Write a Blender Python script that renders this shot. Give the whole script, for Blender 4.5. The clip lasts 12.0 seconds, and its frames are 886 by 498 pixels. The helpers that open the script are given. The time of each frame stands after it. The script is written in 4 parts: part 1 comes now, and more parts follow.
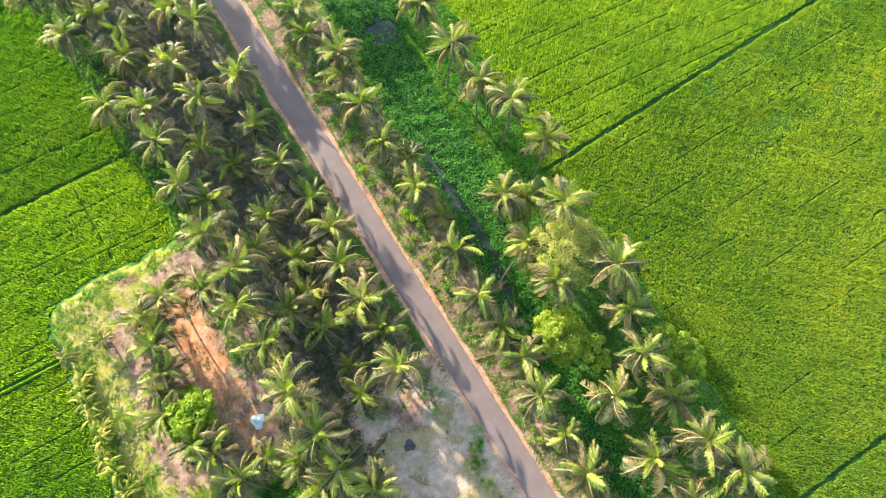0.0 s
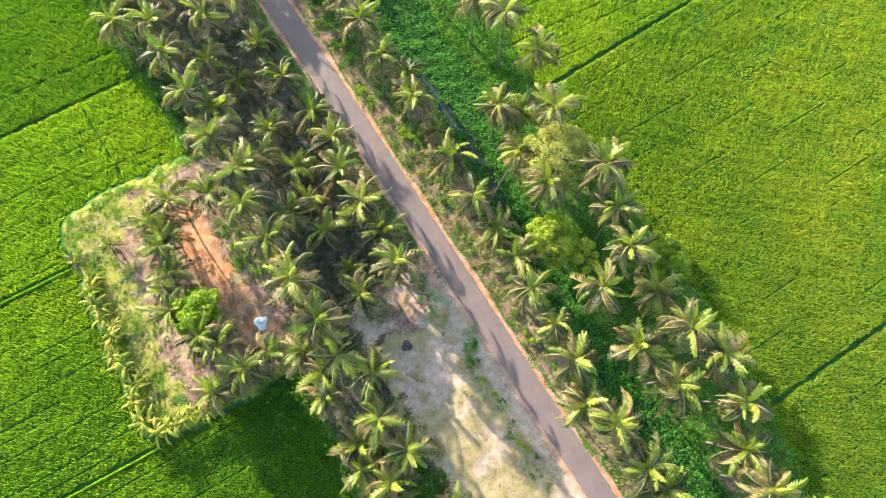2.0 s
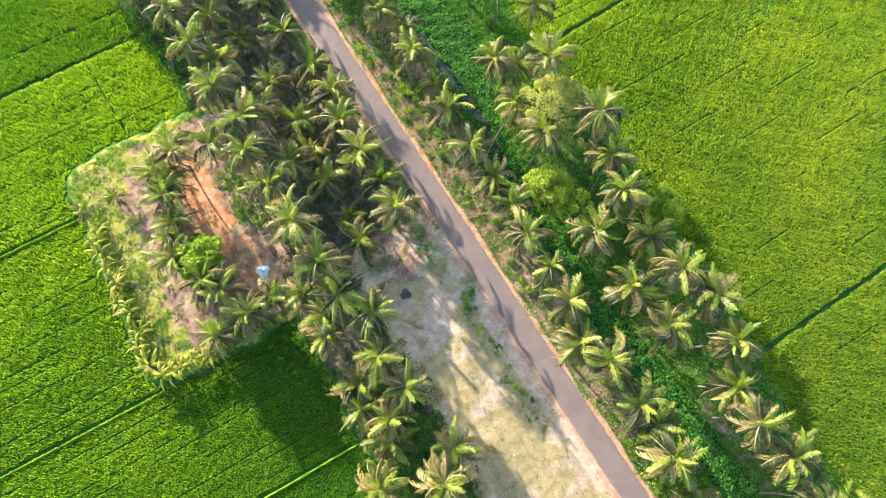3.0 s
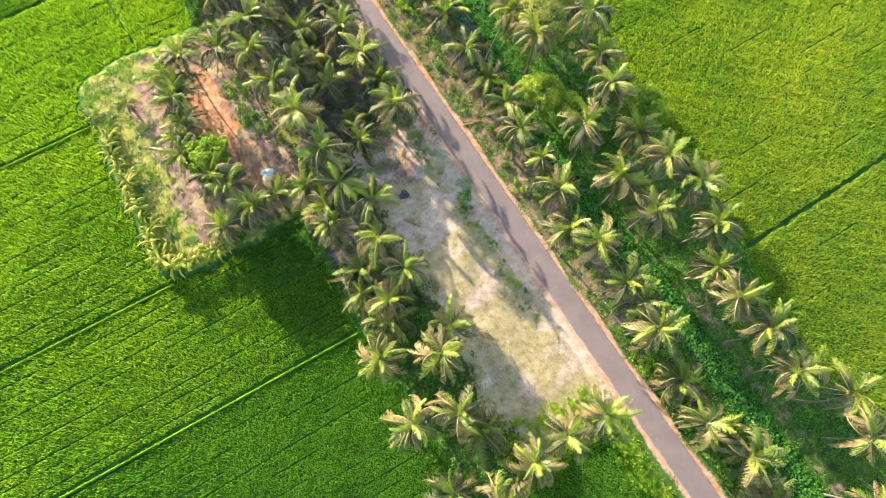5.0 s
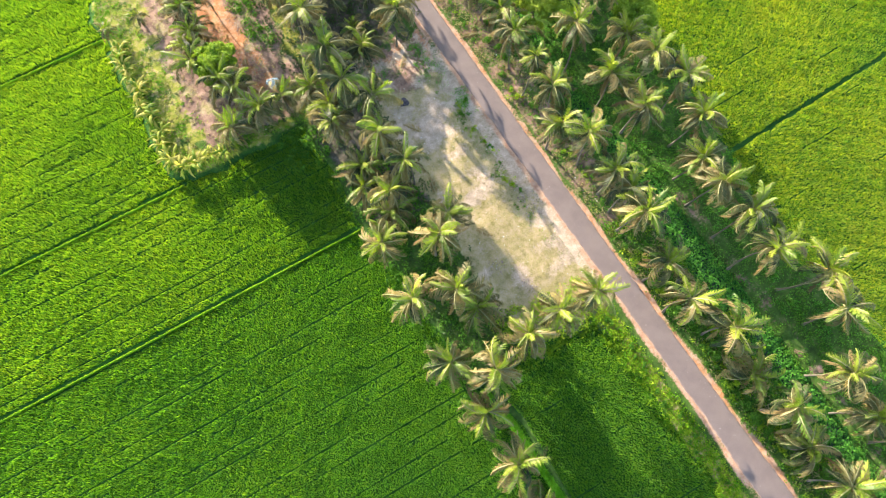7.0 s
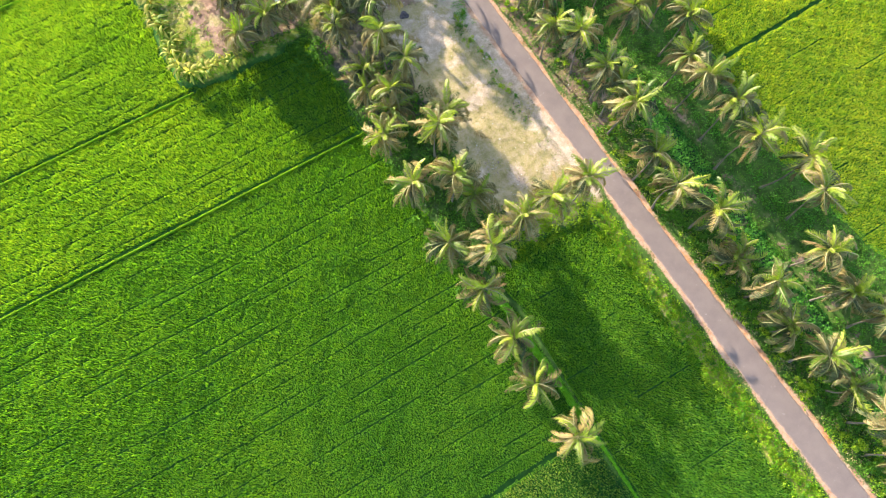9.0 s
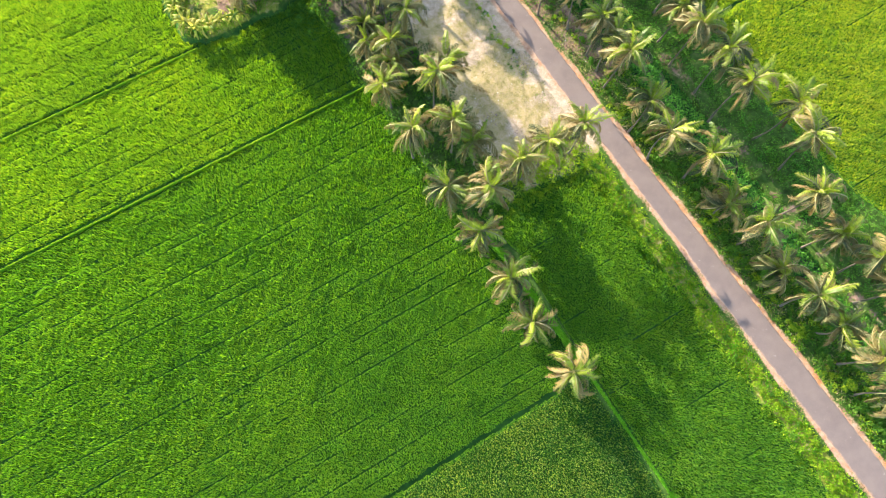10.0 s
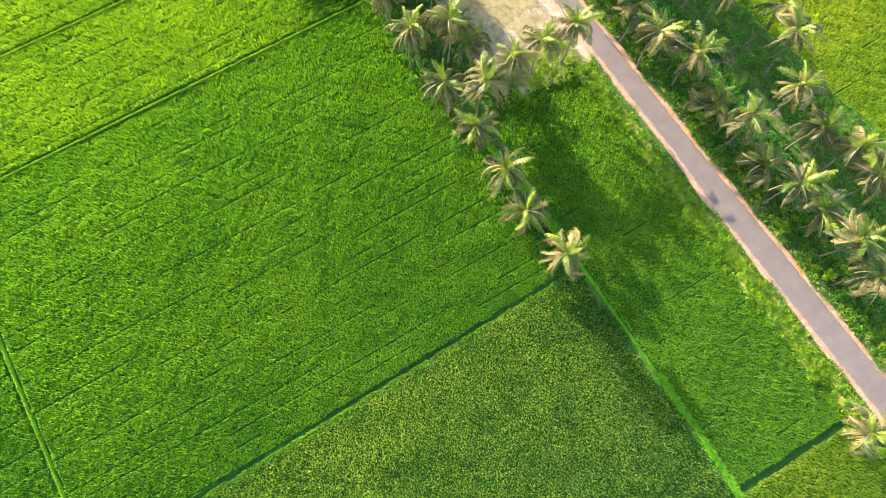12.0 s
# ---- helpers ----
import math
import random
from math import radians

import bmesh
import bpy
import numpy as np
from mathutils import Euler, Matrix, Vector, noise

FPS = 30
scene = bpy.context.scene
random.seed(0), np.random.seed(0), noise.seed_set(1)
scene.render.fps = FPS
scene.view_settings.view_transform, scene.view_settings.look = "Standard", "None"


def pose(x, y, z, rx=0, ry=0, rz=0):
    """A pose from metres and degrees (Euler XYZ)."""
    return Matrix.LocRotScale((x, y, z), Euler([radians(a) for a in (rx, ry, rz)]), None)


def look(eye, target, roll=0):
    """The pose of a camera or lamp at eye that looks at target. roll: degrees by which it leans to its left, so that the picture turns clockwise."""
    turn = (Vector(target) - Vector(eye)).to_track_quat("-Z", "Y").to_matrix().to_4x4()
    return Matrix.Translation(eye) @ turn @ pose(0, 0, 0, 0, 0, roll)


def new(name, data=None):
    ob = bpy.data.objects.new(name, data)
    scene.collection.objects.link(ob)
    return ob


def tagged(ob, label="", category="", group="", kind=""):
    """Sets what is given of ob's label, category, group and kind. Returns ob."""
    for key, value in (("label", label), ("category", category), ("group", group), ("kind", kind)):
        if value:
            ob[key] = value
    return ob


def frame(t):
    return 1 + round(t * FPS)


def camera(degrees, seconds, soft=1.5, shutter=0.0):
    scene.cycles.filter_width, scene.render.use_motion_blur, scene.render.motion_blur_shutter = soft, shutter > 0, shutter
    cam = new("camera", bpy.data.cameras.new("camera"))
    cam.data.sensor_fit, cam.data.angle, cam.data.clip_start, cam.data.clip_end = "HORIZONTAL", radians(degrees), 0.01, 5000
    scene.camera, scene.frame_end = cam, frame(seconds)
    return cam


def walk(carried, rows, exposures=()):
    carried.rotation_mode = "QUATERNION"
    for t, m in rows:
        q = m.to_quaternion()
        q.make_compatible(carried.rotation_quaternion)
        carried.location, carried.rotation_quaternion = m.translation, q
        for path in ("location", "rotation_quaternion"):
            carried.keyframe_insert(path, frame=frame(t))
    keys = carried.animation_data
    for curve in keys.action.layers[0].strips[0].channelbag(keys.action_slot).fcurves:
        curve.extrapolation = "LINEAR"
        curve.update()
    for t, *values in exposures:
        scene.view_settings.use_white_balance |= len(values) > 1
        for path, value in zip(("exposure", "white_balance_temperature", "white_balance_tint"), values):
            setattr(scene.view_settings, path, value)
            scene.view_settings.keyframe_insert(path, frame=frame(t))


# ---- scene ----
cam = camera(74.0, 12.0, soft=1.1)
ROWS = [
    (0.0, -1.216, 4.070, 83.251, 16.421, -0.511, -29.702),
    (0.5, -2.599, 1.597, 83.176, 16.290, -0.572, -29.706),
    (1.0, -4.048, -1.164, 83.066, 16.199, -0.597, -29.690),
    (1.5, -5.546, -4.122, 82.941, 16.126, -0.596, -29.667),
    (2.0, -7.080, -7.203, 82.816, 16.054, -0.577, -29.643),
    (2.5, -8.641, -10.354, 82.701, 15.972, -0.547, -29.624),
    (3.0, -10.222, -13.533, 82.603, 15.874, -0.510, -29.615),
    (3.5, -11.819, -16.713, 82.528, 15.756, -0.471, -29.616),
    (4.0, -13.432, -19.879, 82.477, 15.619, -0.433, -29.629),
    (4.5, -15.059, -23.023, 82.450, 15.465, -0.397, -29.653),
    (5.0, -16.704, -26.147, 82.444, 15.300, -0.364, -29.685),
    (5.5, -18.368, -29.258, 82.457, 15.130, -0.336, -29.724),
    (6.0, -20.055, -32.366, 82.484, 14.961, -0.311, -29.767),
    (6.5, -21.766, -35.485, 82.519, 14.800, -0.291, -29.810),
    (7.0, -23.504, -38.626, 82.558, 14.653, -0.273, -29.851),
    (7.5, -25.270, -41.801, 82.595, 14.526, -0.259, -29.887),
    (8.0, -27.064, -45.019, 82.627, 14.420, -0.246, -29.918),
    (8.5, -28.882, -48.281, 82.649, 14.337, -0.235, -29.941),
    (9.0, -30.721, -51.582, 82.661, 14.273, -0.227, -29.958),
    (9.5, -32.571, -54.908, 82.662, 14.221, -0.221, -29.971),
    (10.0, -34.423, -58.235, 82.653, 14.169, -0.221, -29.983),
    (10.5, -36.261, -61.523, 82.641, 14.102, -0.228, -30.000),
    (11.0, -38.066, -64.722, 82.632, 13.996, -0.245, -30.030),
    (11.5, -39.813, -67.762, 82.639, 13.822, -0.279, -30.084),
    (12.0, -41.474, -70.554, 82.675, 13.545, -0.336, -30.175),
]
# the flight's camera opens up a little and turns warmer on the way
EXPOSURES = [(0.0, 2.10, 6500, 10), (5.0, 2.02, 6500, 10), (9.0, 2.08, 6560, 9), (12.0, 2.14, 6650, 8)]
walk(cam, [(t, pose(x, y, z, rx, ry, rz)) for t, x, y, z, rx, ry, rz in ROWS], EXPOSURES)

# ---- light ----
SUN_AZ, SUN_EL = math.atan2(0.135, 0.99), radians(18.4)
world = bpy.data.worlds.new("evening_sky")
scene.world = world
world.use_nodes = True
wn = world.node_tree.nodes
sky = wn.new("ShaderNodeTexSky")
sky.sky_type = "NISHITA"
sky.sun_disc = False
sky.sun_elevation = SUN_EL
sky.sun_rotation = -SUN_AZ
sky.dust_density = 1.2
world.node_tree.links.new(sky.outputs[0], wn["Background"].inputs[0])
wn["Background"].inputs[1].default_value = 0.15
sun = new("sun", bpy.data.lights.new("sun", "SUN"))
sun.data.energy = 4.5
sun.data.angle = radians(0.6)
sun.data.color = (1.0, 0.87, 0.70)
sun.matrix_world = look((-13.5, 99, 100 * math.tan(SUN_EL)), (0, 0, 0))


# ---- materials ----
class Nodes:
    """A small builder for node materials."""

    def __init__(self, name, roughness=0.8):
        self.mat = bpy.data.materials.new(name)
        self.mat.use_nodes = True
        self.tree = self.mat.node_tree
        self.shader = self.tree.nodes["Principled BSDF"]
        self.shader.inputs["Roughness"].default_value = roughness
        self.shader.inputs["Specular IOR Level"].default_value = 0.3

    def node(self, kind, **settings):
        n = self.tree.nodes.new("ShaderNode" + kind)
        for key, value in settings.items():
            n.inputs[key].default_value = value
        return n

    def link(self, a, b):
        self.tree.links.new(a, b)

    def position(self):
        return self.tree.nodes.new("ShaderNodeNewGeometry").outputs["Position"]

    def noise(self, scale, detail=3.0, rough=0.6, vector=None):
        n = self.node("TexNoise", Scale=scale, Detail=detail, Roughness=rough)
        self.link(vector if vector is not None else self.position(), n.inputs["Vector"])
        return n.outputs["Fac"]

    def ramp(self, fac, stops):
        n = self.tree.nodes.new("ShaderNodeValToRGB")
        els = n.color_ramp.elements
        while len(els) < len(stops):
            els.new(0.5)
        for el, (p, c) in zip(els, stops):
            el.position = p
            el.color = (*c, 1) if not isinstance(c, float) else (c, c, c, 1)
        self.link(fac, n.inputs["Fac"])
        return n.outputs["Color"]

    def mix(self, fac, a, b, kind="MIX"):
        n = self.tree.nodes.new("ShaderNodeMix")
        n.data_type, n.blend_type = "RGBA", kind
        for value, socket in ((fac, n.inputs[0]), (a, n.inputs[6]), (b, n.inputs[7])):
            if isinstance(value, (int, float)):
                socket.default_value = value
            elif isinstance(value, tuple):
                socket.default_value = (*value, 1)
            else:
                self.link(value, socket)
        return n.outputs[2]

    def math(self, op, a, b=0.5):
        n = self.tree.nodes.new("ShaderNodeMath")
        n.operation = op
        for value, socket in ((a, n.inputs[0]), (b, n.inputs[1])):
            if isinstance(value, (int, float)):
                socket.default_value = value
            else:
                self.link(value, socket)
        return n.outputs[0]

    def attribute(self, name):
        n = self.tree.nodes.new("ShaderNodeAttribute")
        n.attribute_name = name
        return n.outputs["Fac"]

    def island(self):
        return self.tree.nodes.new("ShaderNodeNewGeometry").outputs["Random Per Island"]

    def each(self):
        return self.tree.nodes.new("ShaderNodeObjectInfo").outputs["Random"]

    def colour(self, socket):
        if isinstance(socket, tuple):
            self.shader.inputs["Base Color"].default_value = (*socket, 1)
        else:
            self.link(socket, self.shader.inputs["Base Color"])
        return self

    def bump(self, height, strength=0.4, distance=0.05):
        n = self.node("Bump", Strength=strength, Distance=distance)
        self.link(height, n.inputs["Height"])
        self.link(n.outputs[0], self.shader.inputs["Normal"])
        return self

    def leafy(self, colour, share=0.35, tint=(1.4, 1.4, 0.7)):
        """Lets part of the light through, as leaves do."""
        t = self.tree.nodes.new("ShaderNodeBsdfTranslucent")
        m = self.tree.nodes.new("ShaderNodeMixShader")
        m.inputs[0].default_value = share
        out = self.tree.nodes["Material Output"]
        warm = self.mix(1.0, colour, tint, "MULTIPLY")
        self.link(warm, t.inputs["Color"])
        self.link(self.shader.outputs[0], m.inputs[1])
        self.link(t.outputs[0], m.inputs[2])
        self.link(m.outputs[0], out.inputs["Surface"])
        return self


def leaf_material(name, dark, light, share=0.35, rough=0.5, patch=0.25, by_object=False, spec=0.3, tint=(1.4, 1.4, 0.7), third=None):
    """Leaves whose colour varies from piece to piece and in broad patches."""
    m = Nodes(name, rough)
    m.shader.inputs["Specular IOR Level"].default_value = spec
    own = m.each() if by_object else m.island()
    broad = m.noise(patch, 2.0)
    fac = m.math("ADD", m.math("MULTIPLY", own, 0.65), m.math("MULTIPLY", m.math("SUBTRACT", broad, 0.3), 0.9))
    c = m.ramp(fac, [(0.1, dark), (0.9, light)] if third is None else [(0.1, dark), (0.45, light), (0.75, third)])
    m.colour(c)
    m.leafy(c, share, tint)
    return m.mat


def rice_material(name, dark, mid, light, patch=0.05, grain=0.22, clump=1.0):
    m = Nodes(name, 0.55)
    m.shader.inputs["Specular IOR Level"].default_value = 0.22
    broad = m.noise(patch, 4.0, 0.65)
    small = m.noise(1.1, 3.0)
    fac = m.math("ADD", m.math("MULTIPLY", m.island(), grain), m.math("ADD", m.math("MULTIPLY", broad, 0.75), 0.21 - grain / 2))
    fac = m.math("ADD", fac, m.math("MULTIPLY", m.math("SUBTRACT", small, 0.5), 0.46))
    fac = m.math("ADD", fac, m.math("MULTIPLY", m.math("SUBTRACT", m.noise(3.8, 1.0, 0.5), 0.5), clump))
    c = m.ramp(fac, [(0.2, dark), (0.55, mid), (0.95, light)])
    m.colour(c)
    m.leafy(c, 0.68, (1.9, 1.66, 0.2))
    return m.mat


RICE_FRESH = rice_material("rice_fresh", (0.044, 0.135, 0.029), (0.110, 0.25, 0.046), (0.225, 0.34, 0.071))
RICE_EAST = rice_material("rice_east", (0.060, 0.165, 0.038), (0.145, 0.29, 0.055), (0.28, 0.39, 0.088))
RICE_DEEP = rice_material("rice_deep", (0.030, 0.121, 0.029), (0.079, 0.228, 0.040), (0.165, 0.31, 0.054))
RICE_LUSH = rice_material("rice_lush", (0.046, 0.165, 0.040), (0.125, 0.30, 0.052), (0.26, 0.41, 0.078))
RICE_NORTH = rice_material("rice_north", (0.020, 0.082, 0.025), (0.050, 0.155, 0.038), (0.125, 0.215, 0.055))
RICE_TURNING = rice_material("rice_turning", (0.044, 0.135, 0.031), (0.116, 0.245, 0.043), (0.27, 0.36, 0.066), 0.05, 0.3, 1.3)
RICE_RIPE = rice_material("rice_ripening", (0.055, 0.155, 0.034), (0.158, 0.295, 0.046), (0.37, 0.42, 0.074), 0.05, 0.3, 1.3)
RICE_OLIVE = rice_material("rice_olive", (0.026, 0.11, 0.038), (0.080, 0.22, 0.055), (0.35, 0.44, 0.168), 0.12, 0.5, 1.7)
RICE_BRIGHT = rice_material("rice_bright", (0.042, 0.140, 0.028), (0.112, 0.265, 0.042), (0.235, 0.36, 0.062))
WEED = leaf_material("bright_weed", (0.12, 0.25, 0.012), (0.34, 0.46, 0.03), 0.38, 0.65, 0.25, False, 0.1)
GRASS = leaf_material("bund_grass", (0.06, 0.20, 0.008), (0.16, 0.34, 0.015), 0.38, 0.65, 0.25, False, 0.1)
BANK_GREEN = leaf_material("bank_leaf", (0.040, 0.20, 0.022), (0.17, 0.43, 0.05), 0.35, 0.6, 0.35, False, 0.12)
BUND_GREEN = leaf_material("fresh_bund_grass", (0.09, 0.31, 0.02), (0.24, 0.50, 0.04), 0.38, 0.65, 0.25, False, 0.1)
# darkest green carries the crown's shaded sides in its colour; tan is dry
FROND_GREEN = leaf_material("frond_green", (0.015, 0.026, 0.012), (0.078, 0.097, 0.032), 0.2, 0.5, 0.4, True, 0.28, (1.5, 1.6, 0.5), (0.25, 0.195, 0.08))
FROND_YOUNG = leaf_material("frond_young", (0.08, 0.15, 0.015), (0.31, 0.36, 0.04), 0.3, 0.45, 0.4, True, 0.35, (1.5, 1.7, 0.5))
FROND_TAN = leaf_material("frond_tan", (0.08, 0.08, 0.026), (0.30, 0.235, 0.080), 0.17, 0.5, 0.4, True, 0.22)
FROND_OLD = leaf_material("frond_old", (0.10, 0.072, 0.03), (0.31, 0.225, 0.09), 0.15, 0.55, 0.4, True, 0.15)
SHRUB = leaf_material("shrub_leaf", (0.032, 0.115, 0.014), (0.13, 0.29, 0.028), 0.35, 0.6, 0.3, False, 0.12)
# darker copy of the shrub leaf, with the grove's shade in its colour
SHRUB_SHADED = leaf_material("shaded_undergrowth_leaf", (0.02, 0.055, 0.012), (0.07, 0.13, 0.025), 0.3, 0.5, 0.3)
HYACINTH = leaf_material("hyacinth_leaf", (0.010, 0.075, 0.016), (0.11, 0.31, 0.04), 0.35, 0.7, 0.3, False, 0.08)
STRAW = leaf_material("dry_grass", (0.16, 0.15, 0.06), (0.42, 0.38, 0.18), 0.2, 0.8, 0.4, False, 0.1)
TREE_PALE = leaf_material("pale_tree_leaf", (0.22, 0.265, 0.06), (0.50, 0.49, 0.15), 0.38, 0.6, 0.6, False, 0.1)
TREE_BRIGHT = leaf_material("bright_tree_leaf", (0.18, 0.30, 0.025), (0.43, 0.50, 0.08), 0.38, 0.6, 0.5, False, 0.1)
TREE_GREEN = leaf_material("green_tree_leaf", (0.12, 0.23, 0.018), (0.33, 0.44, 0.045), 0.35, 0.55, 0.5, False, 0.12)
BANANA = leaf_material("banana_leaf", (0.06, 0.13, 0.015), (0.26, 0.33, 0.035), 0.4, 0.55, 0.6, True, 0.12, (1.4, 1.4, 0.7), (0.46, 0.40, 0.10))

m = Nodes("palm_bark", 0.9)
rings = m.node("TexWave", Scale=3.2, Distortion=1.5, Detail=2.0)
rings.bands_direction = "Z"
m.link(m.position(), rings.inputs["Vector"])
m.colour(m.mix(m.noise(3.0), m.ramp(rings.outputs["Fac"], [(0.2, (0.09, 0.075, 0.06)), (0.8, (0.22, 0.195, 0.16))]), (0.14, 0.12, 0.09)))
m.bump(rings.outputs["Fac"], 0.5, 0.03)
BARK = m.mat

m = Nodes("tree_bark", 0.9)
m.colour(m.ramp(m.noise(4.0, 5.0), [(0.3, (0.09, 0.07, 0.05)), (0.7, (0.24, 0.20, 0.15))]))
TREE_BARK = m.mat

m = Nodes("coconut_husk", 0.5)
m.colour(m.ramp(m.each(), [(0.2, (0.35, 0.20, 0.03)), (0.8, (0.42, 0.30, 0.05))]))
HUSK = m.mat

m = Nodes("asphalt", 0.75)
fine, broad = m.noise(9.0, 5.0, 0.7), m.noise(0.35, 4.0, 0.6)
grey = m.ramp(fine, [(0.3, (0.138, 0.108, 0.102)), (0.7, (0.188, 0.149, 0.141))])
worn = m.ramp(broad, [(0.35, (0.142, 0.111, 0.105)), (0.62, (0.198, 0.157, 0.143))])
base = m.mix(0.5, grey, worn)
dust = m.ramp(m.math("ADD", m.attribute("edge"), m.math("MULTIPLY", m.math("SUBTRACT", m.noise(1.3, 4.0), 0.5), 0.9)), [(0.7, 0.0), (1.1, 1.0)])
pale = m.ramp(m.noise(2.2, 2.0, 0.5), [(0.70, 0.0), (0.76, 0.6)])
base = m.mix(pale, base, (0.27, 0.23, 0.21))
m.colour(m.mix(dust, base, (0.34, 0.23, 0.17)))
m.bump(fine, 0.25, 0.01)
ASPHALT = m.mat

m = Nodes("soil", 0.95)
m.shader.inputs["Specular IOR Level"].default_value = 0.1
big, mid, fine = m.noise(0.12, 5.0, 0.65), m.noise(0.9, 5.0, 0.65), m.noise(7.0, 4.0, 0.7)
green = m.ramp(mid, [(0.3, (0.03, 0.055, 0.012)), (0.55, (0.06, 0.12, 0.02)), (0.75, (0.14, 0.15, 0.05))])
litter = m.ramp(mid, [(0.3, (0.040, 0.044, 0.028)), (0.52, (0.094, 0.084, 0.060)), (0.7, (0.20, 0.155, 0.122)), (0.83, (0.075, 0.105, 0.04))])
brown = m.ramp(mid, [(0.3, (0.12, 0.076, 0.058)), (0.55, (0.28, 0.178, 0.132)), (0.75, (0.45, 0.305, 0.235))])
dry = m.ramp(m.math("ADD", mid, m.math("MULTIPLY", m.math("SUBTRACT", fine, 0.5), 0.7)), [(0.25, (0.17, 0.165, 0.05)), (0.45, (0.32, 0.265, 0.125)), (0.7, (0.45, 0.345, 0.225))])
bare = m.ramp(m.math('ADD', mid, m.math('MULTIPLY', m.math('SUBTRACT', fine, 0.5), 1.0)), [(0.2, (0.26, 0.20, 0.13)), (0.5, (0.43, 0.335, 0.25)), (0.8, (0.63, 0.495, 0.40))])
orange = m.ramp(m.math("ADD", mid, m.math("MULTIPLY", m.math("SUBTRACT", fine, 0.5), 0.7)), [(0.25, (0.26, 0.11, 0.042)), (0.5, (0.46, 0.215, 0.10)), (0.72, (0.56, 0.36, 0.24))])
lawn = m.ramp(m.math("ADD", mid, m.math("MULTIPLY", m.math("SUBTRACT", fine, 0.5), 0.6)), [(0.28, (0.13, 0.18, 0.020)), (0.5, (0.26, 0.255, 0.045)), (0.68, (0.40, 0.31, 0.16))])
shoulder = m.ramp(m.math("ADD", mid, m.math("MULTIPLY", m.math("SUBTRACT", fine, 0.5), 0.5)), [(0.25, (0.28, 0.14, 0.085)), (0.5, (0.41, 0.25, 0.165)), (0.75, (0.51, 0.37, 0.285))])
paddy = m.ramp(mid, [(0.3, (0.020, 0.066, 0.014)), (0.7, (0.045, 0.125, 0.020))])
c = green
speck = m.math("MULTIPLY", m.math("SUBTRACT", fine, 0.5), 0.8)
for name, col in (("litter", litter), ("brown", brown), ("dry", dry), ("lawn", lawn), ("bare", bare), ("shoulder", shoulder), ("orange", orange), ("paddy", paddy)):
    w = m.math("ADD", m.attribute(name), m.math("MULTIPLY", m.math("SUBTRACT", m.noise(0.8 + 0.3 * len(name), 5.0, 0.7), 0.5), 1.1))
    c = m.mix(m.ramp(w, [(0.38, 0.0), (0.62, 1.0)]), c, col)
c = m.mix(m.ramp(fine, [(0.62, 0.0), (0.75, 0.18)]), c, (0.5, 0.45, 0.38))
c = m.mix(m.attribute("paddy"), c, paddy)
sown = m.ramp(m.math("ADD", m.math("MULTIPLY", big, 0.6), m.math("MULTIPLY", mid, 0.5)), [(0.35, (0.034, 0.08, 0.003)), (0.75, (0.085, 0.145, 0.006))])
c = m.mix(m.attribute("far_crop"), c, sown)
m.colour(c)
m.bump(m.math("ADD", fine, mid), 0.6, 0.08)
SOIL = m.mat

m = Nodes("turf", 0.9)
m.shader.inputs["Specular IOR Level"].default_value = 0.05
m.colour(m.ramp(m.noise(1.5, 5.0), [(0.3, (0.04, 0.13, 0.006)), (0.6, (0.09, 0.22, 0.010)), (0.8, (0.18, 0.27, 0.02))]))
m.bump(m.noise(8.0), 0.5, 0.05)
TURF = m.mat
m = Nodes("bright_turf", 0.9)
m.shader.inputs["Specular IOR Level"].default_value = 0.05
m.colour(m.ramp(m.noise(1.5, 5.0), [(0.3, (0.10, 0.28, 0.010)), (0.6, (0.19, 0.40, 0.014)), (0.8, (0.32, 0.43, 0.03))]))
m.bump(m.noise(8.0), 0.5, 0.05)
TURF_BRIGHT = m.mat

m = Nodes("canal_water", 0.12)
m.colour(m.ramp(m.noise(0.5, 3.0), [(0.3, (0.022, 0.032, 0.022)), (0.7, (0.045, 0.07, 0.048))]))
m.shader.inputs["Specular IOR Level"].default_value = 0.22
m.bump(m.noise(5.0, 2.0), 0.05, 0.02)
WATER = m.mat

m = Nodes("ash", 0.95)
m.colour(m.ramp(m.noise(4.0, 5.0), [(0.35, (0.03, 0.028, 0.03)), (0.7, (0.13, 0.11, 0.12))]))
ASH = m.mat
m = Nodes("plastic_sheet", 0.4)
m.colour(m.ramp(m.noise(1.2, 3.0), [(0.45, (0.78, 0.80, 0.80)), (0.6, (0.45, 0.68, 0.74))]))
SHEET = m.mat
m = Nodes("litter_scrap", 0.6)
m.colour(m.ramp(m.island(), [(0.2, (0.75, 0.74, 0.72)), (0.7, (0.5, 0.46, 0.42)), (0.9, (0.42, 0.45, 0.5))]))
SCRAP = m.mat
m = Nodes("stone", 0.9)
m.colour(m.ramp(m.island(), [(0.1, (0.2, 0.16, 0.13)), (0.9, (0.42, 0.36, 0.29))]))
STONE = m.mat

m = Nodes("rubble", 0.9)
m.colour(m.ramp(m.island(), [(0.1, (0.14, 0.10, 0.11)), (0.5, (0.32, 0.22, 0.20)), (0.9, (0.45, 0.38, 0.35))]))
RUBBLE = m.mat


# ---- building helpers ----
rng = np.random.default_rng(11)


